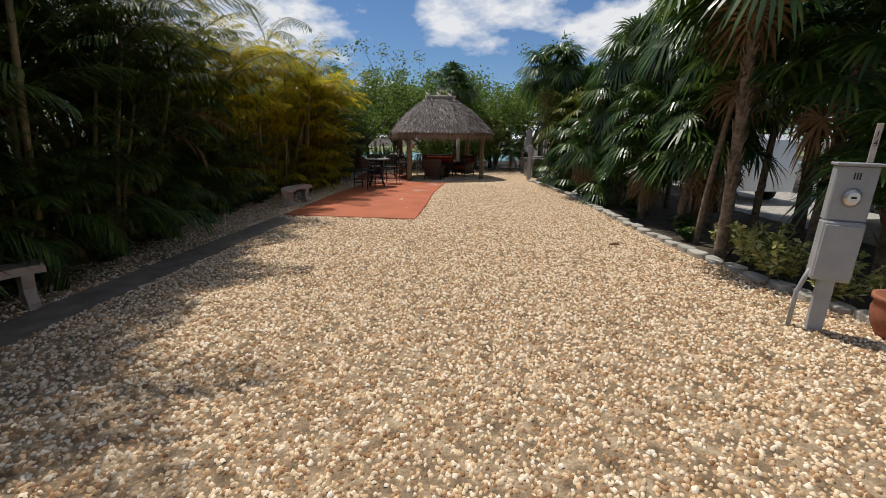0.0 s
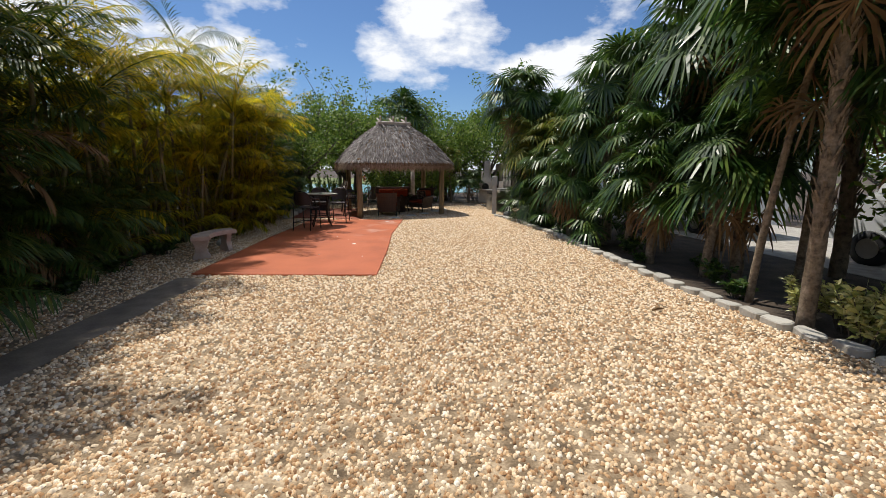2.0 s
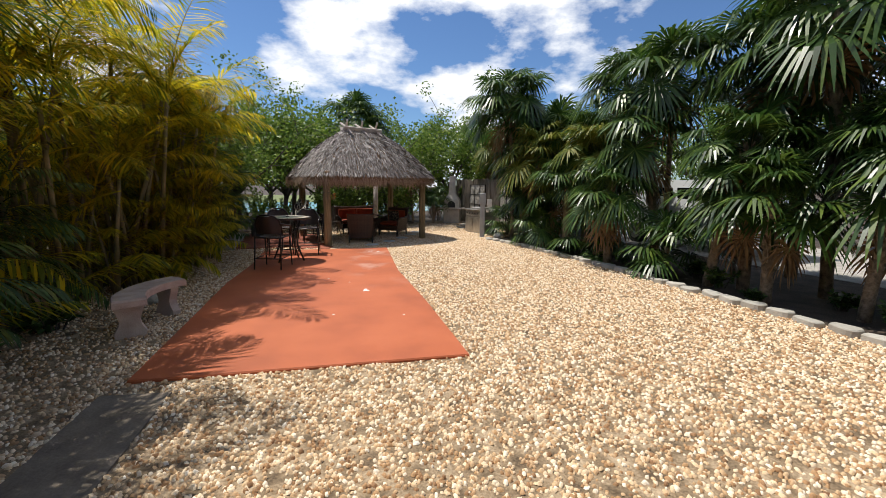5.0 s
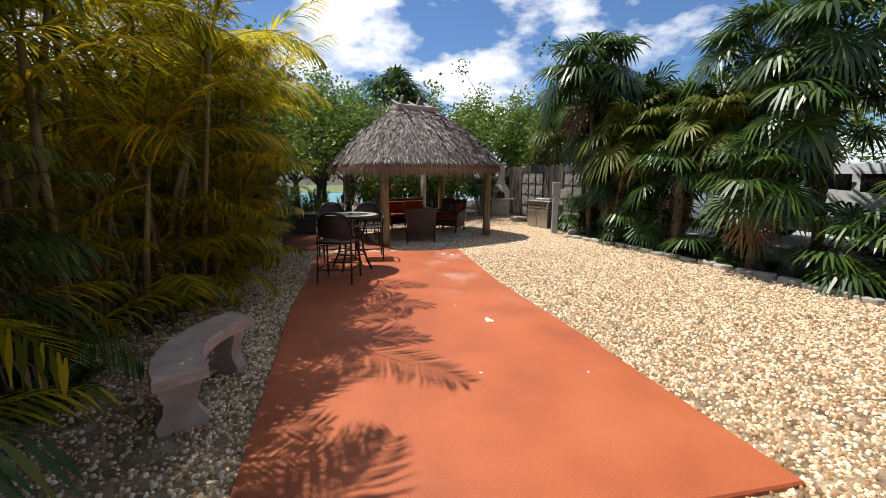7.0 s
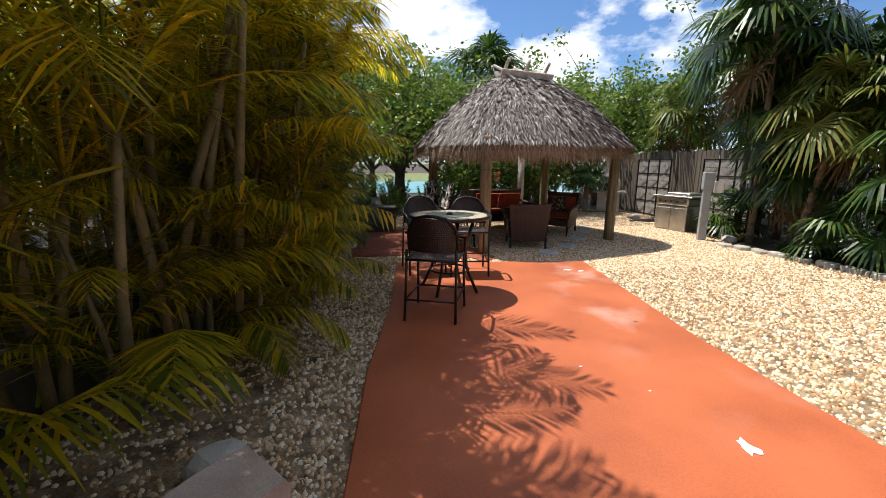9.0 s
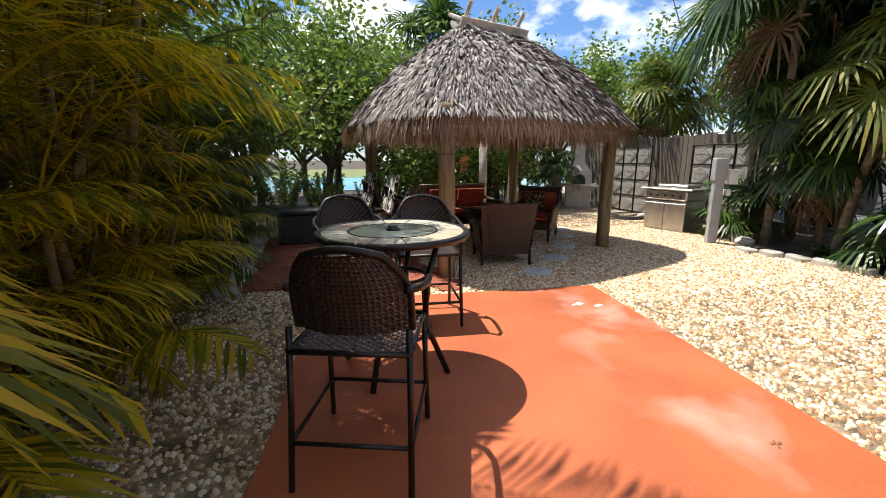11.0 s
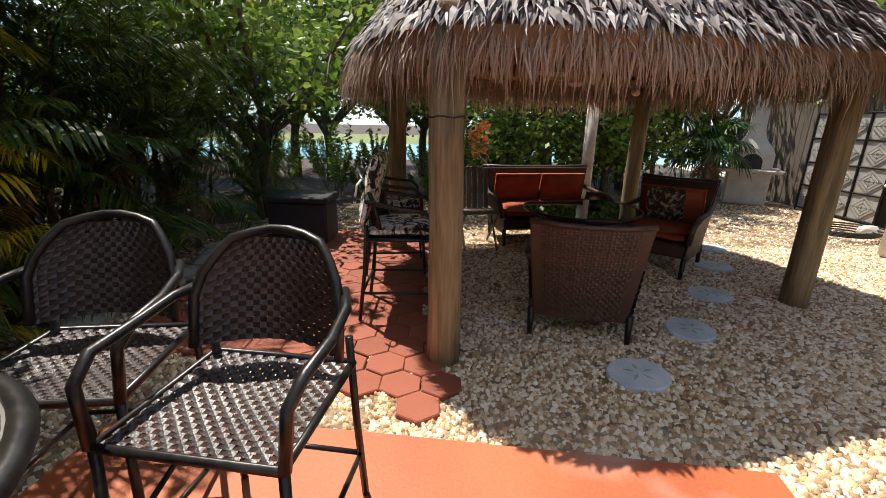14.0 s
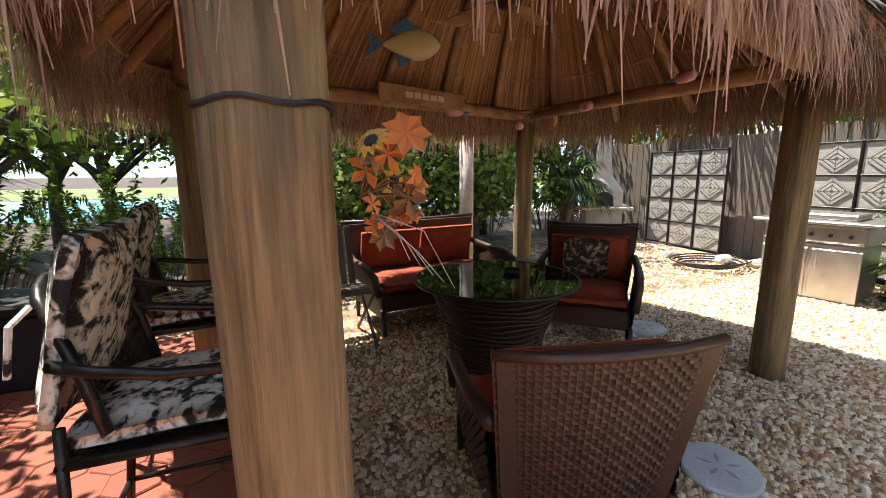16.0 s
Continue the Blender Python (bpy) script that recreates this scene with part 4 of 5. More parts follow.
shrubs = [bush(43, 0.95, 1.7, 1900, M_LEAF, "leafy green shrub behind the hut", "leafy_shrub")]
place(shrubs, [(-7.2 + 0.95 * k, 19.9 + 0.9 * (k % 3) + (1.2 if k > 6 else 0), 0, rnd.uniform(0.5, 0.95)) for k in range(11)] + [(-6.2, 18.2, 0, 1.0), (-5.2, 21.0, 0, 0.8), (3.2, 22.8, 0, 1.0), (-2.6, 19.6, 0, 0.6), (4.6, 22.6, 0, 1.3), (6.2, 22.3, 0, 1.4), (7.3, 20.5, 0, 1.3), (2.4, 24.0, 0, 1.5), (0.6, 24.6, 0, 1.6)] + [(-11.0 + 1.5 * k, 25.4 + 0.8 * (k % 2), 0, rnd.uniform(0.5, 0.8)) for k in range(8)] + [(-8.2 - 0.5 * (k % 2), 13.5 + 1.5 * k, 0, rnd.uniform(1.4, 1.8)) for k in range(7)])

# far side: canal, lawn
single("canal", Geo().prism([(-30, 30), (30, 30), (30, 44), (-30, 44)], -0.035, -0.02), M_WATER, "turquoise canal water behind the trees", "water", kind="structure")
single("far_lawn", Geo().prism([(-60, 44), (60, 44), (60, 70), (-60, 70)], -0.035, -0.01), M_GRASS, "sunlit lawn on the far bank", "lawn", kind="structure")

# ---- fixtures ----
meter = thing("meter_pedestal", "grey metal electric meter pedestal numbered fourteen, slightly leaning", "meter", pose(3.38, 1.62, 0, 0, 0, -28) @ pose(0, 0, 0, 0, 0.8, 0) @ Matrix.Diagonal((0.78, 0.8, 0.96, 1)))
part("post", Geo().box((0.15, 0.1, 0.62), pose(0, 0, 0.25)), M_GREY, meter)
part("lower_box", Geo().box((0.36, 0.2, 0.56), pose(0, 0, 0.8), 0.015), M_GREY, meter)
part("lower_lid", Geo().box((0.33, 0.02, 0.5), pose(0, -0.107, 0.8), 0.008), M_GREY, meter, "hinged lower cover")
part("upper_box", Geo().box((0.36, 0.16, 0.5), pose(0, 0.02, 1.33), 0.015), M_GREY, meter)
part("top_cap", Geo().box((0.4, 0.22, 0.025), pose(0, 0.01, 1.59), 0.006), M_GREY, meter)
dial = part("meter_dial", Geo().lathe([(0.085, 0), (0.085, 0.02), (0.07, 0.055), (0.055, 0.065)], 28, pose(0, -0.06, 1.3, 90, 0, 0)), M_STEEL, meter, "round glass-faced meter", True)
part("dial_face", Geo().lathe([(0.052, 0), (0.05, 0.004)], 24, pose(0, -0.126, 1.3, 90, 0, 0)), M_WHITE, dial, "pale dial face")
part("dial_window", Geo().box((0.045, 0.004, 0.02), pose(0, -0.132, 1.305), 0.001), M_INK, dial, "black reading window")
for k in range(3):
    part("vent_slot", Geo().box((0.012, 0.004, 0.06), pose(-0.022 + 0.024 * k, -0.062, 1.49), 0.001), M_INK, meter)
stake = part("number_plate", Geo().box((0.055, 0.012, 0.34), pose(0.1, 0.04, 1.77), 0.003), M_DRIFT, meter, "narrow wooden number plate")


def lettering(text, size, mat, parent, m):
    """Flat letters from the built-in font, as a mesh."""
    cu = bpy.data.curves.new("digit", "FONT")
    cu.body, cu.size, cu.extrude, cu.align_x = text, size, 0.001, "CENTER"
    tmp = bpy.data.objects.new("digit", cu)
    me = bpy.data.meshes.new_from_object(tmp)
    bpy.data.objects.remove(tmp)
    me.materials.append(mat)
    ob = new("digit", me)
    ob.parent = parent
    ob.matrix_basis = m
    return ob


lettering("1", 0.07, M_INK, stake, pose(0.1, 0.032, 1.83, 90, 0, 0))
lettering("4", 0.07, M_INK, stake, pose(0.1, 0.032, 1.75, 90, 0, 0))
part("conduit", Geo().tube([(-0.24, 0.0, -0.05), (-0.24, 0.0, 0.35), (-0.2, 0.0, 0.5), (-0.17, 0.0, 0.6)], 0.025, 10), M_GREY, meter, "grey conduit pipe", True)
pot = thing("flower_pot", "large terracotta pot beside the meter", "pot", pose(4.0, 1.45, -0.03))
part("pot_body", Geo().lathe([(0.13, 0), (0.2, 0.15), (0.22, 0.28), (0.2, 0.36), (0.23, 0.37), (0.23, 0.41), (0.2, 0.41), (0.18, 0.34)], 28), M_CLAY, pot, "", True)

ped = thing("utility_pedestal", "pale grey utility post with a meter box and outlet", "utility post", pose(3.62, 15.48, 0, 0, 0, -20))
part("post", Geo().box((0.15, 0.1, 1.1), pose(0, 0, 0.5)), M_GREY, ped)
part("meter_box", Geo().box((0.2, 0.14, 0.36), pose(0, 0, 1.22), 0.012), M_GREY, ped)
part("side_box", Geo().box((0.15, 0.12, 0.24), pose(0.22, 0.02, 1.1), 0.01), M_WHITE, ped, "white outlet box")
part("outlet", Geo().box((0.08, 0.1, 0.1), pose(0.16, 0.0, 0.85), 0.01), M_WHITE, ped)

grill = thing("grill_island", "stainless steel outdoor grill cabinet beside the fence", "grill", pose(4.2, 16.85, 0, 0, 0, -77) @ Matrix.Diagonal((0.85, 0.95, 0.97, 1)))
part("cabinet", Geo().box((0.95, 0.72, 0.6), pose(0, 0, 0.31), 0.015), M_STEEL, grill)
part("top_section", Geo().box((1.0, 0.76, 0.2), pose(0, 0, 0.715), 0.03), M_STEEL, grill)
part("worktop", Geo().box((1.24, 0.82, 0.03), pose(0, 0, 0.835), 0.008), M_STEEL, grill)
for sx in (-0.25, 0.25):
    d = part("door", Geo().box((0.46, 0.02, 0.52), pose(sx, -0.372, 0.3), 0.006), M_STEEL, grill)
    part("handle", Geo().tube([(sx - math.copysign(0.17, sx), -0.41, 0.36), (sx - math.copysign(0.17, sx), -0.41, 0.5)], 0.008, 8), M_STEEL, d)
for k in range(5):
    part("knob", Geo().lathe([(0.022, 0), (0.022, 0.02), (0.016, 0.03)], 14, pose(-0.36 + 0.18 * k, -0.38, 0.71, 90, 0, 0)), M_FRAME, grill, "black control knob")
part("lid", Geo().box((0.7, 0.5, 0.07), pose(0, 0.08, 0.88), 0.03), M_STEEL, grill, "low flat grill lid")

fire = thing("outdoor_fireplace", "cream plaster outdoor fireplace with a tapered chimney", "fireplace", pose(4.7, 20.9, 0, 0, 0, -30))
part("base", Geo().box((0.7, 0.55, 0.62), pose(0, 0, 0.3), 0.02), M_PLASTER, fire)
part("shelf", Geo().box((1.05, 0.7, 0.06), pose(0, -0.05, 0.64), 0.015), M_PLASTER, fire)
hood = Geo()
prof = [(0.34, 0.27, 0.67), (0.34, 0.27, 0.95), (0.3, 0.24, 1.05), (0.16, 0.15, 1.25), (0.13, 0.13, 1.4), (0.12, 0.12, 2.05)]
for a, b in zip(prof, prof[1:]):
    hood.add([(sx * p[0], sy * p[1], p[2]) for p in (a, b) for sx, sy in ((-1, -1), (1, -1), (1, 1), (-1, 1))], [(0, 1, 5, 4), (1, 2, 6, 5), (2, 3, 7, 6), (3, 0, 4, 7)])
hood.add([(sx * 0.12, sy * 0.12, 2.05) for sx, sy in ((-1, -1), (1, -1), (1, 1), (-1, 1))], [(0, 1, 2, 3)])
part("hood", hood, M_PLASTER, fire)
arch = [(0.17 * math.cos(a), 0.8 + 0.16 * math.sin(a)) for a in [math.pi * k / 10 for k in range(11)]] + [(-0.17, 0.68), (0.17, 0.68)]
part("firebox", Geo().add([(x, -0.274, z) for x, z in arch] + [(x, -0.2, z) for x, z in arch], [tuple(range(13))] + [(k, (k + 1) % 13, 13 + (k + 1) % 13, 13 + k) for k in range(13)]), M_INK, fire, "sooty black fire opening")

fence = thing("board_fence", "weathered dark wooden board fence behind the grill", "fence", kind="structure")
bd = [Geo().box((0.02, 0.138, 1.95), pose(0, 0, 0.95), 0.004).mesh("board", M_FENCE) for k in range(1)]
for k in range(46):
    ob = new("board", bd[0])
    ob.parent = fence
    ob.matrix_basis = pose(5.62 + rnd.uniform(-0.008, 0.008), 16.1 + 0.145 * k, rnd.uniform(-0.03, 0.03), 0, 0, rnd.uniform(-1, 1))
for z in (0.4, 1.5):
    part("rail", Geo().box((0.04, 6.7, 0.09), pose(5.66, 19.35, z)), M_FENCE, fence)


def lattice_panel(x, y0, y1):
    """A standing screen: dark frame, three columns of four woven squares."""
    t = thing("screen_panel", "dark-framed screen with pale woven lattice squares", "screen", pose(x, (y0 + y1) / 2, 0), "garden screens")
    w, h = y1 - y0, 1.7
    for k in range(4):
        part("frame_bar", Geo().box((0.035, 0.035, h), pose(0, -w / 2 + w * k / 3, h / 2)), M_FRAME, t)
    for k in range(5):
        part("cross_bar", Geo().box((0.03, w, 0.025), pose(0.002, 0, 0.04 + (h - 0.06) * k / 4)), M_FRAME, t)
    for i in range(3):
        for j in range(4):
            cy, cz, cw, ch = -w / 2 + w * (i + 0.5) / 3, 0.04 + (h - 0.06) * (j + 0.5) / 4, w / 3 - 0.04, (h - 0.06) / 4 - 0.03
            sq = Geo().box((0.008, cw, ch), pose(0.01, cy, cz), 0.002)
            for k in range(3):
                f = 0.85 - 0.3 * k
                for sy, sz in ((1, 1), (1, -1), (-1, -1), (-1, 1)):
                    a, b = Vector((-0.002, cy + sy * cw / 2 * f, cz)), Vector((-0.002, cy, cz + sz * ch / 2 * f))
                    d = (b - a).normalized() * 0.012
                    nrm = Vector((0, -d.z, d.y)) * 1.2
                    sq.add([a - nrm, a + nrm, b + nrm, b - nrm, a - nrm + Vector((-0.008, 0, 0)), a + nrm + Vector((-0.008, 0, 0)), b + nrm + Vector((-0.008, 0, 0)), b - nrm + Vector((-0.008, 0, 0))], [(4, 5, 6, 7), (0, 1, 5, 4), (2, 3, 7, 6), (1, 2, 6, 5), (3, 0, 4, 7)])
            tagged(part("woven_square", sq, M_PANEL, t, "pale woven square"), kind="stuff")
    return t


lattice_panel(5.3, 18.8, 20.3)
lattice_panel(5.4, 16.2, 17.7)
hose = Geo().tube([(4.3 + 0.34 * math.cos(a) * (1 + 0.03 * a), 18.2 + 0.3 * math.sin(a) * (1 + 0.02 * a), 0.03 + 0.004 * a) for a in [0.35 * k for k in range(70)]], 0.011, 6)
single("garden_hose", hose, M_BLACK, "dark garden hose coiled loosely on the gravel", "hose", smooth=True)


def vehicle(m):
    t = thing("white_van", "white parked van beyond the palms", "vehicle", m)
    prof = [(-2.3, 0.35), (-2.35, 1.0), (-2.1, 1.75), (-1.9, 1.9), (1.2, 1.9), (1.7, 1.25), (2.3, 1.05), (2.4, 0.4)]
    n = len(prof)
    vs = [(x, s * (0.9 if z < 1.3 else 0.8), z) for s in (-1, 1) for x, z in prof]
    part("body", Geo().add(vs, [tuple(range(n)), tuple(range(n, 2 * n))[::-1]] + [(k, (k + 1) % n, n + (k + 1) % n, n + k)[::-1] for k in range(n)]), M_VAN, t)
    for s in (-1, 1):
        for x in (-1.35, -0.3, 0.75):
            part("side_window", Geo().box((0.9, 0.02, 0.42), pose(x, s * 0.865, 1.48, -8 * s, 0, 0), 0.01), M_DARKGLASS, t)
        for x in (-1.4, 1.5):
            wheel = part("wheel", Geo().lathe([(0.2, -0.1), (0.33, -0.09), (0.34, 0), (0.33, 0.09), (0.2, 0.1)], 26, pose(x, s * 0.84, 0.32, 90, 0, 0)), M_BLACK, t, "black tyre", True)
            part("rim", Geo().lathe([(0.19, 0), (0.17, 0.03), (0.05, 0.02)], 20, pose(x, s * 0.95, 0.32, 90 * s, 0, 0)), M_STEEL, wheel, "silver wheel rim")
    part("windscreen", Geo().box((0.02, 1.5, 0.75), pose(1.48, 0, 1.57, 0, -38, 0), 0.01), M_DARKGLASS, t)
    return t


van = vehicle(pose(8.9, 12.0, -0.04, 0, 0, 90))
van2 = copy_thing(van, pose(9.3, 5.2, -0.04, 0, 0, 90))
copy_thing(van, pose(8.6, 17.6, -0.04, 0, 0, 84))
single("side_road", Geo().prism([(7.4, -30), (12.0, -30), (12.0, 34), (7.4, 34)], -0.036, -0.028), M_CONCRETE, "pale concrete lane beyond the palms", "road", kind="structure")


# ---- benches ----
def bench(m, label):
    t = thing("garden_bench", label, "bench", m)
    seat = []
    for s in (0.62, 0.28):
        arc = [radians(-38 + 76 * k / 12) for k in range(13)]
        pts = [((0.55 + s) * math.cos(a) - 0.95, (0.55 + s) * math.sin(a)) for a in arc]
        seat += pts if s > 0.5 else pts[::-1]
    part("seat", Geo().prism(seat, 0.36, 0.44, 0.02), M_PINK, t)
    for sg in (-1, 1):
        a = radians(27 * sg)
        c = Vector(((0.55 + 0.45) * math.cos(a) - 0.95, (0.55 + 0.45) * math.sin(a), 0))
        prof = [(0.15, -0.02), (0.16, 0.06), (0.11, 0.14), (0.1, 0.2), (0.14, 0.3), (0.15, 0.37)]
        lg = Geo()
        vs = [(sx * r, sy * 0.055, z) for r, z in prof for sx, sy in ((-1, -1), (1, -1), (1, 1), (-1, 1))]
        fs = [(4 * i + k, 4 * i + (k + 1) % 4, 4 * i + 4 + (k + 1) % 4, 4 * i + 4 + k) for i in range(5) for k in range(4)] + [(3, 2, 1, 0), (20, 21, 22, 23)]
        lg.add(vs, fs, pose(*c, 0, 0, math.degrees(a)))
        part("leg", lg, M_PINK, t)
    return t


bench(pose(-3.8, 8.85, 0, 0, 0, 168) @ Matrix.Diagonal((0.9, 0.88, 1, 1)), "curved cast-concrete garden bench on gravel beside the slab")
bench(pose(-4.42, 1.72, 0, 0, 0, 172) @ Matrix.Diagonal((0.9, 0.88, 1, 1)), "cast-concrete garden bench in the shade of the hedge")


# ---- furniture ----
def woven(surface, nu, nv, amp=0.004, fill=0.86):
    """Flat strands woven over and under across a surface(u, v) with u and v from 0 to 1."""
    geo = Geo()

    def at(u, v, off):
        p = surface(u, v)
        du, dv = surface(min(1, u + 0.01), v) - surface(max(0, u - 0.01), v), surface(u, min(1, v + 0.01)) - surface(u, max(0, v - 0.01))
        return p + du.cross(dv).normalized() * off

    for j in range(nv):
        v0, v1 = (j + 0.5 - fill / 2) / nv, (j + 0.5 + fill / 2) / nv
        vs = []
        for i in range(nu + 1):
            o = amp * (1 if (i + j) % 2 else -1)
            vs += [at(i / nu, v0, o), at(i / nu, v1, o)]
        geo.add(vs, [(2 * i, 2 * i + 2, 2 * i + 3, 2 * i + 1) for i in range(nu)])
    for i in range(nu):
        u0, u1 = (i + 0.5 - fill / 2) / nu, (i + 0.5 + fill / 2) / nu
        vs = []
        for j in range(nv + 1):
            o = amp * (-1 if (i + j) % 2 else 1)
            vs += [at(u0, j / nv, o), at(u1, j / nv, o)]
        geo.add(vs, [(2 * j, 2 * j + 1, 2 * j + 3, 2 * j + 2) for j in range(nv)])
    return geo


def cushion(w, d, h, m=None):
    """A soft, puffed pad."""
    geo, n = Geo(), 10
    vs, fs = [], []
    for sg in (1, -1):
        for i in range(n + 1):
            for j in range(n + 1):
                x, y = 2 * i / n - 1, 2 * j / n - 1
                f = (1 - x ** 6) * (1 - y ** 6)
                vs.append((x * w / 2 * (0.97 + 0.03 * f), y * d / 2 * (0.97 + 0.03 * f), sg * h / 2 * max(0.12, f) ** 0.5 + 0.004 * math.sin(7 * x + 3 * y)))
    k = (n + 1) ** 2
    for i in range(n):
        for j in range(n):
            q = (i * (n + 1) + j, (i + 1) * (n + 1) + j, (i + 1) * (n + 1) + j + 1, i * (n + 1) + j + 1)
            fs += [q, tuple(k + a for a in q[::-1])]
    edge = [i * (n + 1) for i in range(n + 1)] + [n * (n + 1) + j for j in range(1, n + 1)] + [i * (n + 1) + n for i in range(n - 1, -1, -1)] + list(range(n - 1, 0, -1))
    fs += [(a, b, k + b, k + a) for a, b in zip(edge, edge[1:] + edge[:1])]
    return geo.add(vs, fs, m)


def bar_chair(label, padded, group):
    """Faces +y. Tall chair with hoop back, arms and four legs."""
    t = thing("bar_chair", label, "chair", None, group)
    SH = 0.63

    def back(u, v):
        half = 0.24 * (1 if v < 0.45 else math.cos((v - 0.45) * 1.65))
        x = (2 * u - 1) * half
        return Vector((x, -0.22 - 0.07 * v + 0.09 * (x / 0.235) ** 2, SH + 0.07 + 0.33 * v))

    tagged(part("seat", woven(lambda u, v: Vector(((2 * u - 1) * 0.235, -0.22 + 0.45 * v, SH - 0.02 * math.sin(math.pi * u) * math.sin(math.pi * v))), 22, 22, 0.003, 0.93), M_WICKER, t, "dark woven seat"), kind="stuff")
    tagged(part("backrest", woven(back, 22, 18, 0.0035, 0.97), M_WICKER, t, "dark woven backrest"), kind="stuff")
    part("seat_frame", Geo().tube([(-0.245, -0.23, SH), (-0.245, 0.235, SH), (0.245, 0.235, SH), (0.245, -0.23, SH), (-0.245, -0.23, SH)], 0.014, 8), M_FRAME, t, "", True)
    hoop = [back(0, 0)] + [back(0, v) for v in (0.25, 0.5, 0.7, 0.85, 0.95)] + [back(u, 1) + Vector((0, 0, 0.03 * math.sin(math.pi * u))) for u in (0.0, 0.2, 0.4, 0.6, 0.8, 1.0)] + [back(1, v) for v in (0.95, 0.85, 0.7, 0.5, 0.25, 0)]
    part("back_frame", Geo().tube(hoop, 0.016, 8), M_FRAME, t, "", True)
    for sx in (-1, 1):
        part("armrest", Geo().tube([(sx * 0.235, -0.22, SH + 0.26), (sx * 0.275, -0.12, SH + 0.245), (sx * 0.285, 0.02, SH + 0.22), (sx * 0.28, 0.16, SH + 0.21), (sx * 0.265, 0.225, SH + 0.16), (sx * 0.25, 0.235, SH)], 0.016, 8), M_FRAME, t, "curved metal arm", True)
        part("leg", Geo().tube([(sx * 0.245, 0.23, SH), (sx * 0.25, 0.25, 0.3), (sx * 0.255, 0.265, 0.032)], 0.014, 8), M_FRAME, t, "", True)
        part("leg", Geo().tube([(sx * 0.24, -0.22, SH + 0.1), (sx * 0.245, -0.24, 0.4), (sx * 0.25, -0.285, 0.032)], 0.014, 8), M_FRAME, t, "", True)
        part("stretcher", Geo().tube([(sx * 0.248, 0.255, 0.24), (sx * 0.248, -0.255, 0.24)], 0.01, 7), M_FRAME, t, "", True)
    part("stretcher", Geo().tube([(-0.25, 0.26, 0.24), (0.25, 0.26, 0.24)], 0.011, 7), M_FRAME, t, "", True)
    part("stretcher", Geo().tube([(-0.25, -0.26, 0.24), (0.25, -0.26, 0.24)], 0.01, 7), M_FRAME, t, "", True)
    if padded:
        part("seat_cushion", cushion(0.46, 0.46, 0.09, pose(0, 0.0, SH + 0.05)), M_PRINT, t, "black and cream palm-print pad", True)
        pad = part("back_cushion", cushion(0.46, 0.5, 0.1, pose(0, -0.2, SH + 0.33, 76, 0, 0)), M_PRINT, t, "black and cream palm-print back pad", True)
        for sx in (-1, 1):
            part("tie", Geo().tube([(sx * 0.2, -0.25, SH + 0.4), (sx * 0.25, -0.27, SH + 0.37), (sx * 0.25, -0.29, SH + 0.25)], 0.008, 6), M_PRINT, pad)
    return t


def facing(x, y, tx, ty):
    return pose(x, y, 0, 0, 0, math.degrees(math.atan2(ty - y, tx - x)) - 90)


c1 = bar_chair("dark woven bar-height armchair on the red slab", False, "chairs round the bar table")
c1.matrix_basis = facing(-2.51, 11.92, -2.29, 12.5)
copy_thing(c1, facing(-1.81, 13.5, -1.9, 12.8))
copy_thing(c1, facing(-2.42, 13.68, -2.32, 12.8))
c2 = bar_chair("tall dark bar chair with black and cream palm-print cushions", True, "cushioned bar chairs")
c2.matrix_basis = facing(-1.56, 15.48, -0.5, 15.5)
copy_thing(c2, facing(-1.72, 16.45, -0.6, 16.6))

table = thing("bar_table", "round bar table with slate tile ring and dusty glass centre", "table", pose(-2.23, 12.7, 0.03, 0, 0, 12))
TZ = 0.91
part("rim", Geo().lathe([(0.44, TZ - 0.035), (0.47, TZ - 0.03), (0.482, TZ - 0.01), (0.47, TZ + 0.008), (0.445, TZ + 0.006), (0.44, TZ - 0.02)], 56), M_FRAME, table, "dark metal rim", True)
part("bed", Geo().lathe([(0.1, TZ - 0.03), (0.445, TZ - 0.03), (0.445, TZ - 0.004), (0.1, TZ - 0.004)], 48), M_GROUT, table)
part("glass_centre", Geo().lathe([(0.268, TZ - 0.004), (0.268, TZ + 0.004), (0.26, TZ + 0.006)], 48), M_DUSTY, table, "dusty greenish glass disc", True)
part("centre_ring", Geo().lathe([(0.268, TZ - 0.002), (0.268, TZ + 0.007), (0.276, TZ + 0.007), (0.276, TZ - 0.002)], 48), M_FRAME, table)
hubp = part("umbrella_collar", Geo().lathe([(0.045, TZ + 0.005), (0.045, TZ + 0.012), (0.03, TZ + 0.016), (0.028, TZ + 0.03), (0.018, TZ + 0.03)], 24), M_FRAME, table, "dark umbrella-hole collar", True)
for k in range(14):
    a0, a1 = 2 * math.pi * k / 14 + 0.012, 2 * math.pi * (k + 1) / 14 - 0.012
    arc = [a0 + (a1 - a0) * i / 5 for i in range(6)]
    out = [(0.438 * math.cos(a), 0.438 * math.sin(a)) for a in arc] + [(0.281 * math.cos(a), 0.281 * math.sin(a)) for a in arc[::-1]]
    part("tile", Geo().prism(out, TZ - 0.006, TZ + 0.005, 0.003), M_TILE, table)
for k in range(4):
    a = radians(45 + 90 * k)
    c, s = math.cos(a), math.sin(a)
    part("leg", Geo().tube([(0.3 * c, 0.3 * s, TZ - 0.03), (0.2 * c, 0.2 * s, 0.55), (0.22 * c, 0.22 * s, 0.3), (0.36 * c, 0.36 * s, 0.0)], 0.019, 8), M_FRAME, table, "", True)
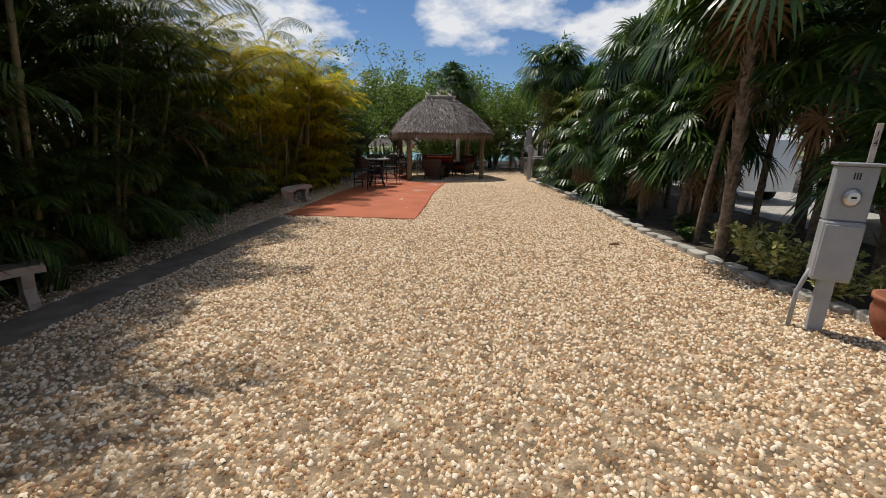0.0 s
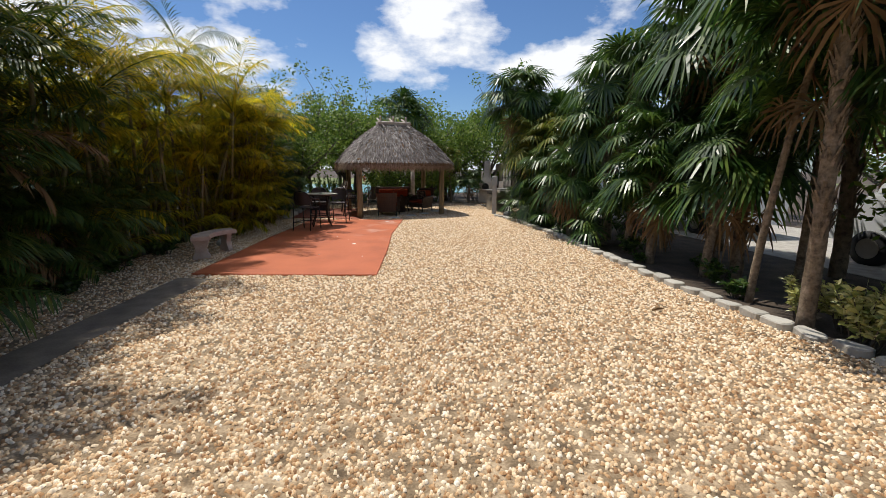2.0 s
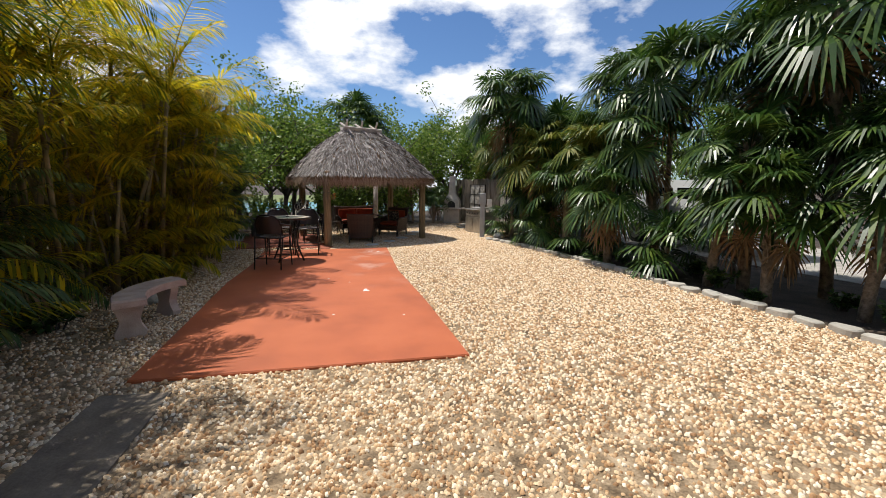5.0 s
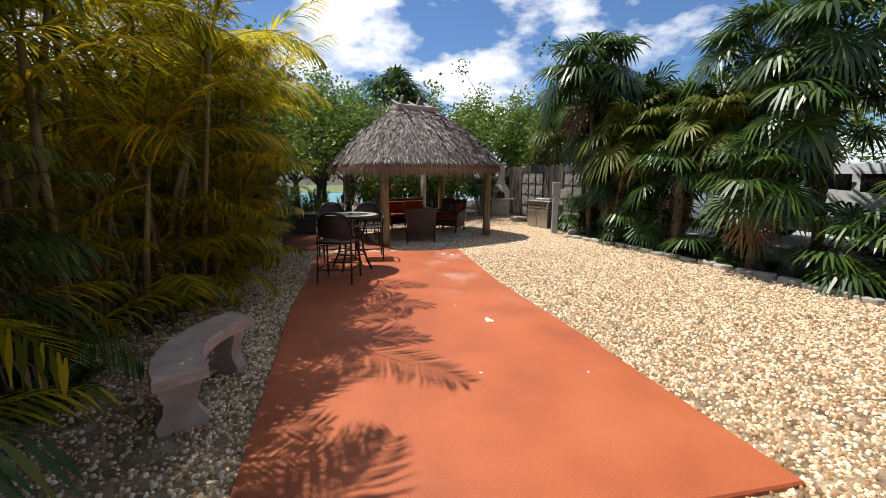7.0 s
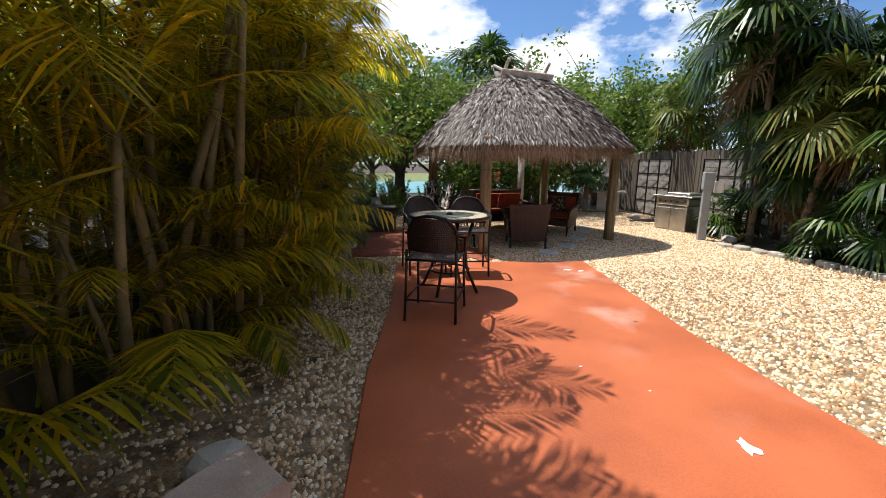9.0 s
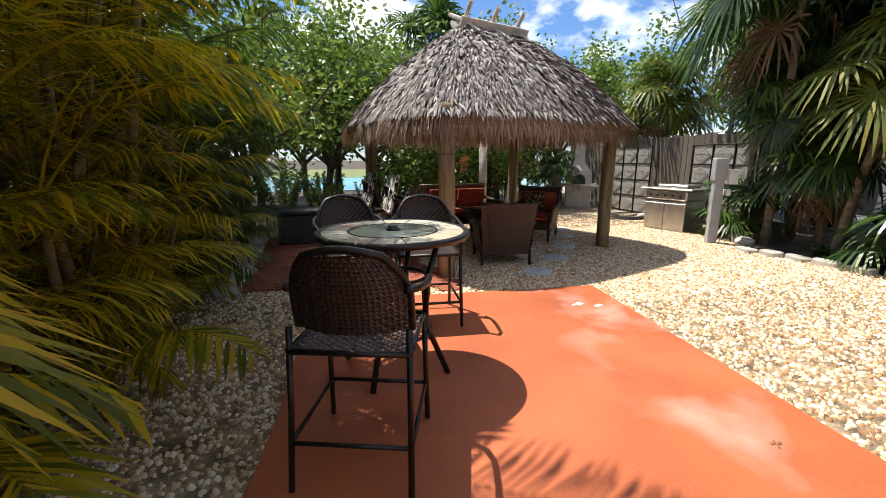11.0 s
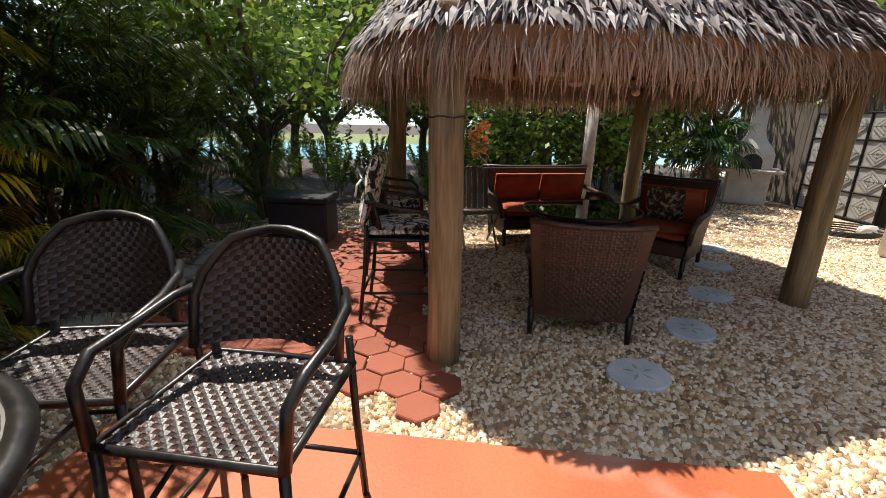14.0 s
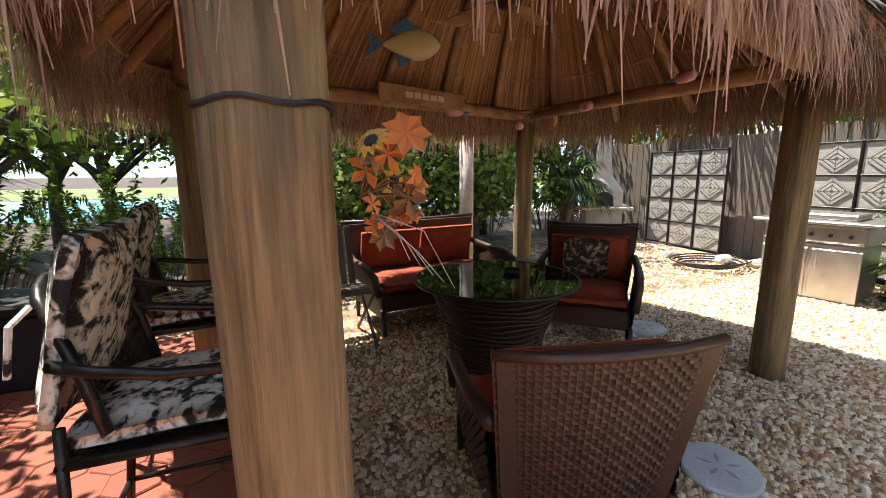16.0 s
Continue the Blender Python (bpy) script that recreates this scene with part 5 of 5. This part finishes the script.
for r, z in ((0.235, 0.26), (0.205, 0.62)):
    part("ring", Geo().tube([(r * math.cos(2 * math.pi * k / 32), r * math.sin(2 * math.pi * k / 32), z) for k in range(33)], 0.012, 7, False), M_FRAME, table, "", True)


def wicker_seat(name, label, width, m, group, pads):
    """Faces +y. A wicker armchair or sofa with a flared back, arms, base and cushions."""
    t = thing(name, label, "sofa" if name == "wicker_sofa" else "chair", m, group)
    w = width / 2
    nx = int(width / 0.024)
    tagged(part("back", woven(lambda u, v: Vector(((2 * u - 1) * (w * (0.82 + 0.18 * v)), -0.3 - 0.12 * v - 0.04 * math.cos(math.pi * (u - 0.5)), 0.16 + 0.72 * v)), nx, 34, 0.003, 0.95), M_BROWN, t, "tightly woven brown back"), kind="stuff")
    part("back_core", Geo().add([(sx * (w * f), y, z) for y, z, f in ((-0.315, 0.16, 0.8), (-0.43, 0.87, 0.97), (-0.27, 0.16, 0.8), (-0.375, 0.87, 0.97)) for sx in (-1, 1)], [(0, 1, 3, 2), (5, 4, 6, 7), (2, 3, 7, 6), (0, 4, 5, 1), (0, 2, 6, 4), (1, 5, 7, 3)]), M_BROWN, t)
    part("back_rail", Geo().tube([(-w, -0.42, 0.89), (-w * 0.5, -0.445, 0.875), (0, -0.45, 0.87), (w * 0.5, -0.445, 0.875), (w, -0.42, 0.89)], 0.02, 8), M_BROWN, t, "rolled top edge", True)
    part("seat_base", Geo().box((width * 0.86, 0.6, 0.14), pose(0, 0.0, 0.27), 0.02), M_BROWN, t)
    for sx in (-1, 1):
        tagged(part("arm", woven(lambda u, v: Vector((sx * w * (0.88 + 0.1 * v), -0.32 + 0.64 * u, 0.16 + 0.4 * v)), 24, 16, 0.003, 0.95), M_BROWN, t, "woven side"), kind="stuff")
        part("arm_rail", Geo().tube([(sx * w * 0.95, -0.36, 0.62), (sx * w, -0.1, 0.585), (sx * w, 0.2, 0.575), (sx * w * 0.97, 0.34, 0.52), (sx * w * 0.93, 0.34, 0.36)], 0.03, 8), M_BROWN, t, "rolled arm", True)
        for y in (-0.34, 0.32):
            part("leg", Geo().tube([(sx * w * 0.86, y * 0.92, 0.22), (sx * w * 0.86, y, 0.0)], [0.026, 0.018], 8), M_FRAME, t, "", True)
    n = pads
    for k in range(n):
        x = (k + 0.5) * width * 0.84 / n - width * 0.42
        part("seat_cushion", cushion(width * 0.82 / n, 0.56, 0.14, pose(x, 0.03, 0.4)), M_RUST, t, "rust-orange seat cushion", True)
        part("back_cushion", cushion(width * 0.84 / n, 0.38, 0.13, pose(x, -0.27, 0.63, 77, 0, 0)), M_RUST, t, "rust-orange back cushion", True)
    return t


wicker_seat("wicker_armchair", "brown wicker armchair with rust cushions, back to the slab", 0.74, pose(-0.26, 15.38, 0, 0, 0, -12) @ Matrix.Diagonal((1, 1, 0.93, 1)), "wicker lounge set", 1)
wicker_seat("wicker_armchair", "brown wicker armchair with rust cushions beside stepping stones", 0.76, facing(0.98, 16.72, 0.1, 15.75), "wicker lounge set", 1)
sofa = wicker_seat("wicker_sofa", "brown wicker sofa with rust-orange cushions under the thatch", 1.45, facing(0.02, 17.72, 0.22, 16.6), "wicker lounge set", 2)
pil = facing(0.98, 16.72, 0.1, 15.75) @ pose(0.02, -0.12, 0.64, 68, 0, 8)
single("throw_pillow", cushion(0.36, 0.36, 0.12), M_SWIRL, "square pillow with tan swirls on a dark ground", "pillow", pil, smooth=True)

lt = thing("lounge_table", "round glass-topped wicker table among the lounge chairs", "table", pose(0.1, 16.58, 0))
part("glass_top", Geo().lathe([(0.4, 0.612), (0.555, 0.612), (0.56, 0.62), (0.555, 0.628), (0.01, 0.628)], 56), M_GLASS, lt, "dark reflective glass top")
for k in range(16):
    z = 0.05 + 0.035 * k
    r = 0.3 + 0.17 * (z / 0.6) ** 1.6
    part("cane_ring", Geo().tube([(r * math.cos(2 * math.pi * i / 40), r * math.sin(2 * math.pi * i / 40), z + 0.008 * math.sin(5 * 2 * math.pi * i / 40 + k)) for i in range(41)], 0.008, 6, False), M_BROWN, lt, "", True)
part("top_rim", Geo().tube([(0.556 * math.cos(2 * math.pi * k / 48), 0.556 * math.sin(2 * math.pi * k / 48), 0.619) for k in range(49)], 0.013, 7, False), M_FRAME, lt, "dark rounded table edge", True)
part("drum", Geo().lathe([(0.27, 0.0), (0.27, 0.2), (0.36, 0.45), (0.43, 0.6)], 32), M_WICKER, lt, "dark inner drum")
single("ashtray", Geo().lathe([(0.05, 0), (0.06, 0.03), (0.05, 0.03), (0.04, 0.012)], 18), M_BLACK, "small black ashtray on the glass table", "ashtray", pose(0.25, 16.62, 0.629), smooth=True)

st = thing("side_table", "low side table with pale glass top beside the sofa", "table", pose(0.86, 17.5, 0))
part("top", Geo().prism([(0.27 * math.cos(a), 0.27 * math.sin(a)) for a in [radians(22.5 + 45 * k) for k in range(8)]], 0.46, 0.49, 0.006), M_DUSTY, st, "pale glass top")
for k in range(4):
    a = radians(45 + 90 * k)
    part("leg", Geo().tube([(0.22 * math.cos(a), 0.22 * math.sin(a), 0.46), (0.19 * math.cos(a), 0.19 * math.sin(a), 0)], 0.016, 8), M_FRAME, st)

fc = thing("folding_chair", "dark green slatted wooden folding chair on gravel", "chair", facing(-0.86, 17.35, -0.7, 16.4))
for k in range(5):
    part("back_slat", Geo().box((0.055, 0.015, 0.48 + 0.05 * math.sin(math.pi * (k + 0.5) / 5)), pose(-0.14 + 0.07 * k, -0.22, 0.66, 12, 0, 0), 0.004), M_FENCE, fc)
for k in range(5):
    part("seat_slat", Geo().box((0.42, 0.055, 0.015), pose(0, -0.16 + 0.075 * k, 0.42), 0.004), M_FENCE, fc)
for sx in (-0.19, 0.19):
    part("leg", Geo().tube([(sx, -0.2, 0.44), (sx, 0.24, 0.0)], 0.014, 7), M_FENCE, fc)
    part("leg", Geo().tube([(sx, 0.2, 0.42), (sx, -0.24, 0.0)], 0.014, 7), M_FENCE, fc)

dbx = thing("deck_box", "black plastic deck storage box at the edge of the pavers", "storage box", pose(-2.95, 17.45, 0.02) @ Matrix.Diagonal((1.1, 1, 1.2, 1)))
part("box_body", Geo().box((0.62, 0.5, 0.4), pose(0, 0, 0.2), 0.02), M_BLACK, dbx)
part("lid", Geo().box((0.66, 0.54, 0.06), pose(0, 0, 0.43), 0.02), M_BLACK, dbx)
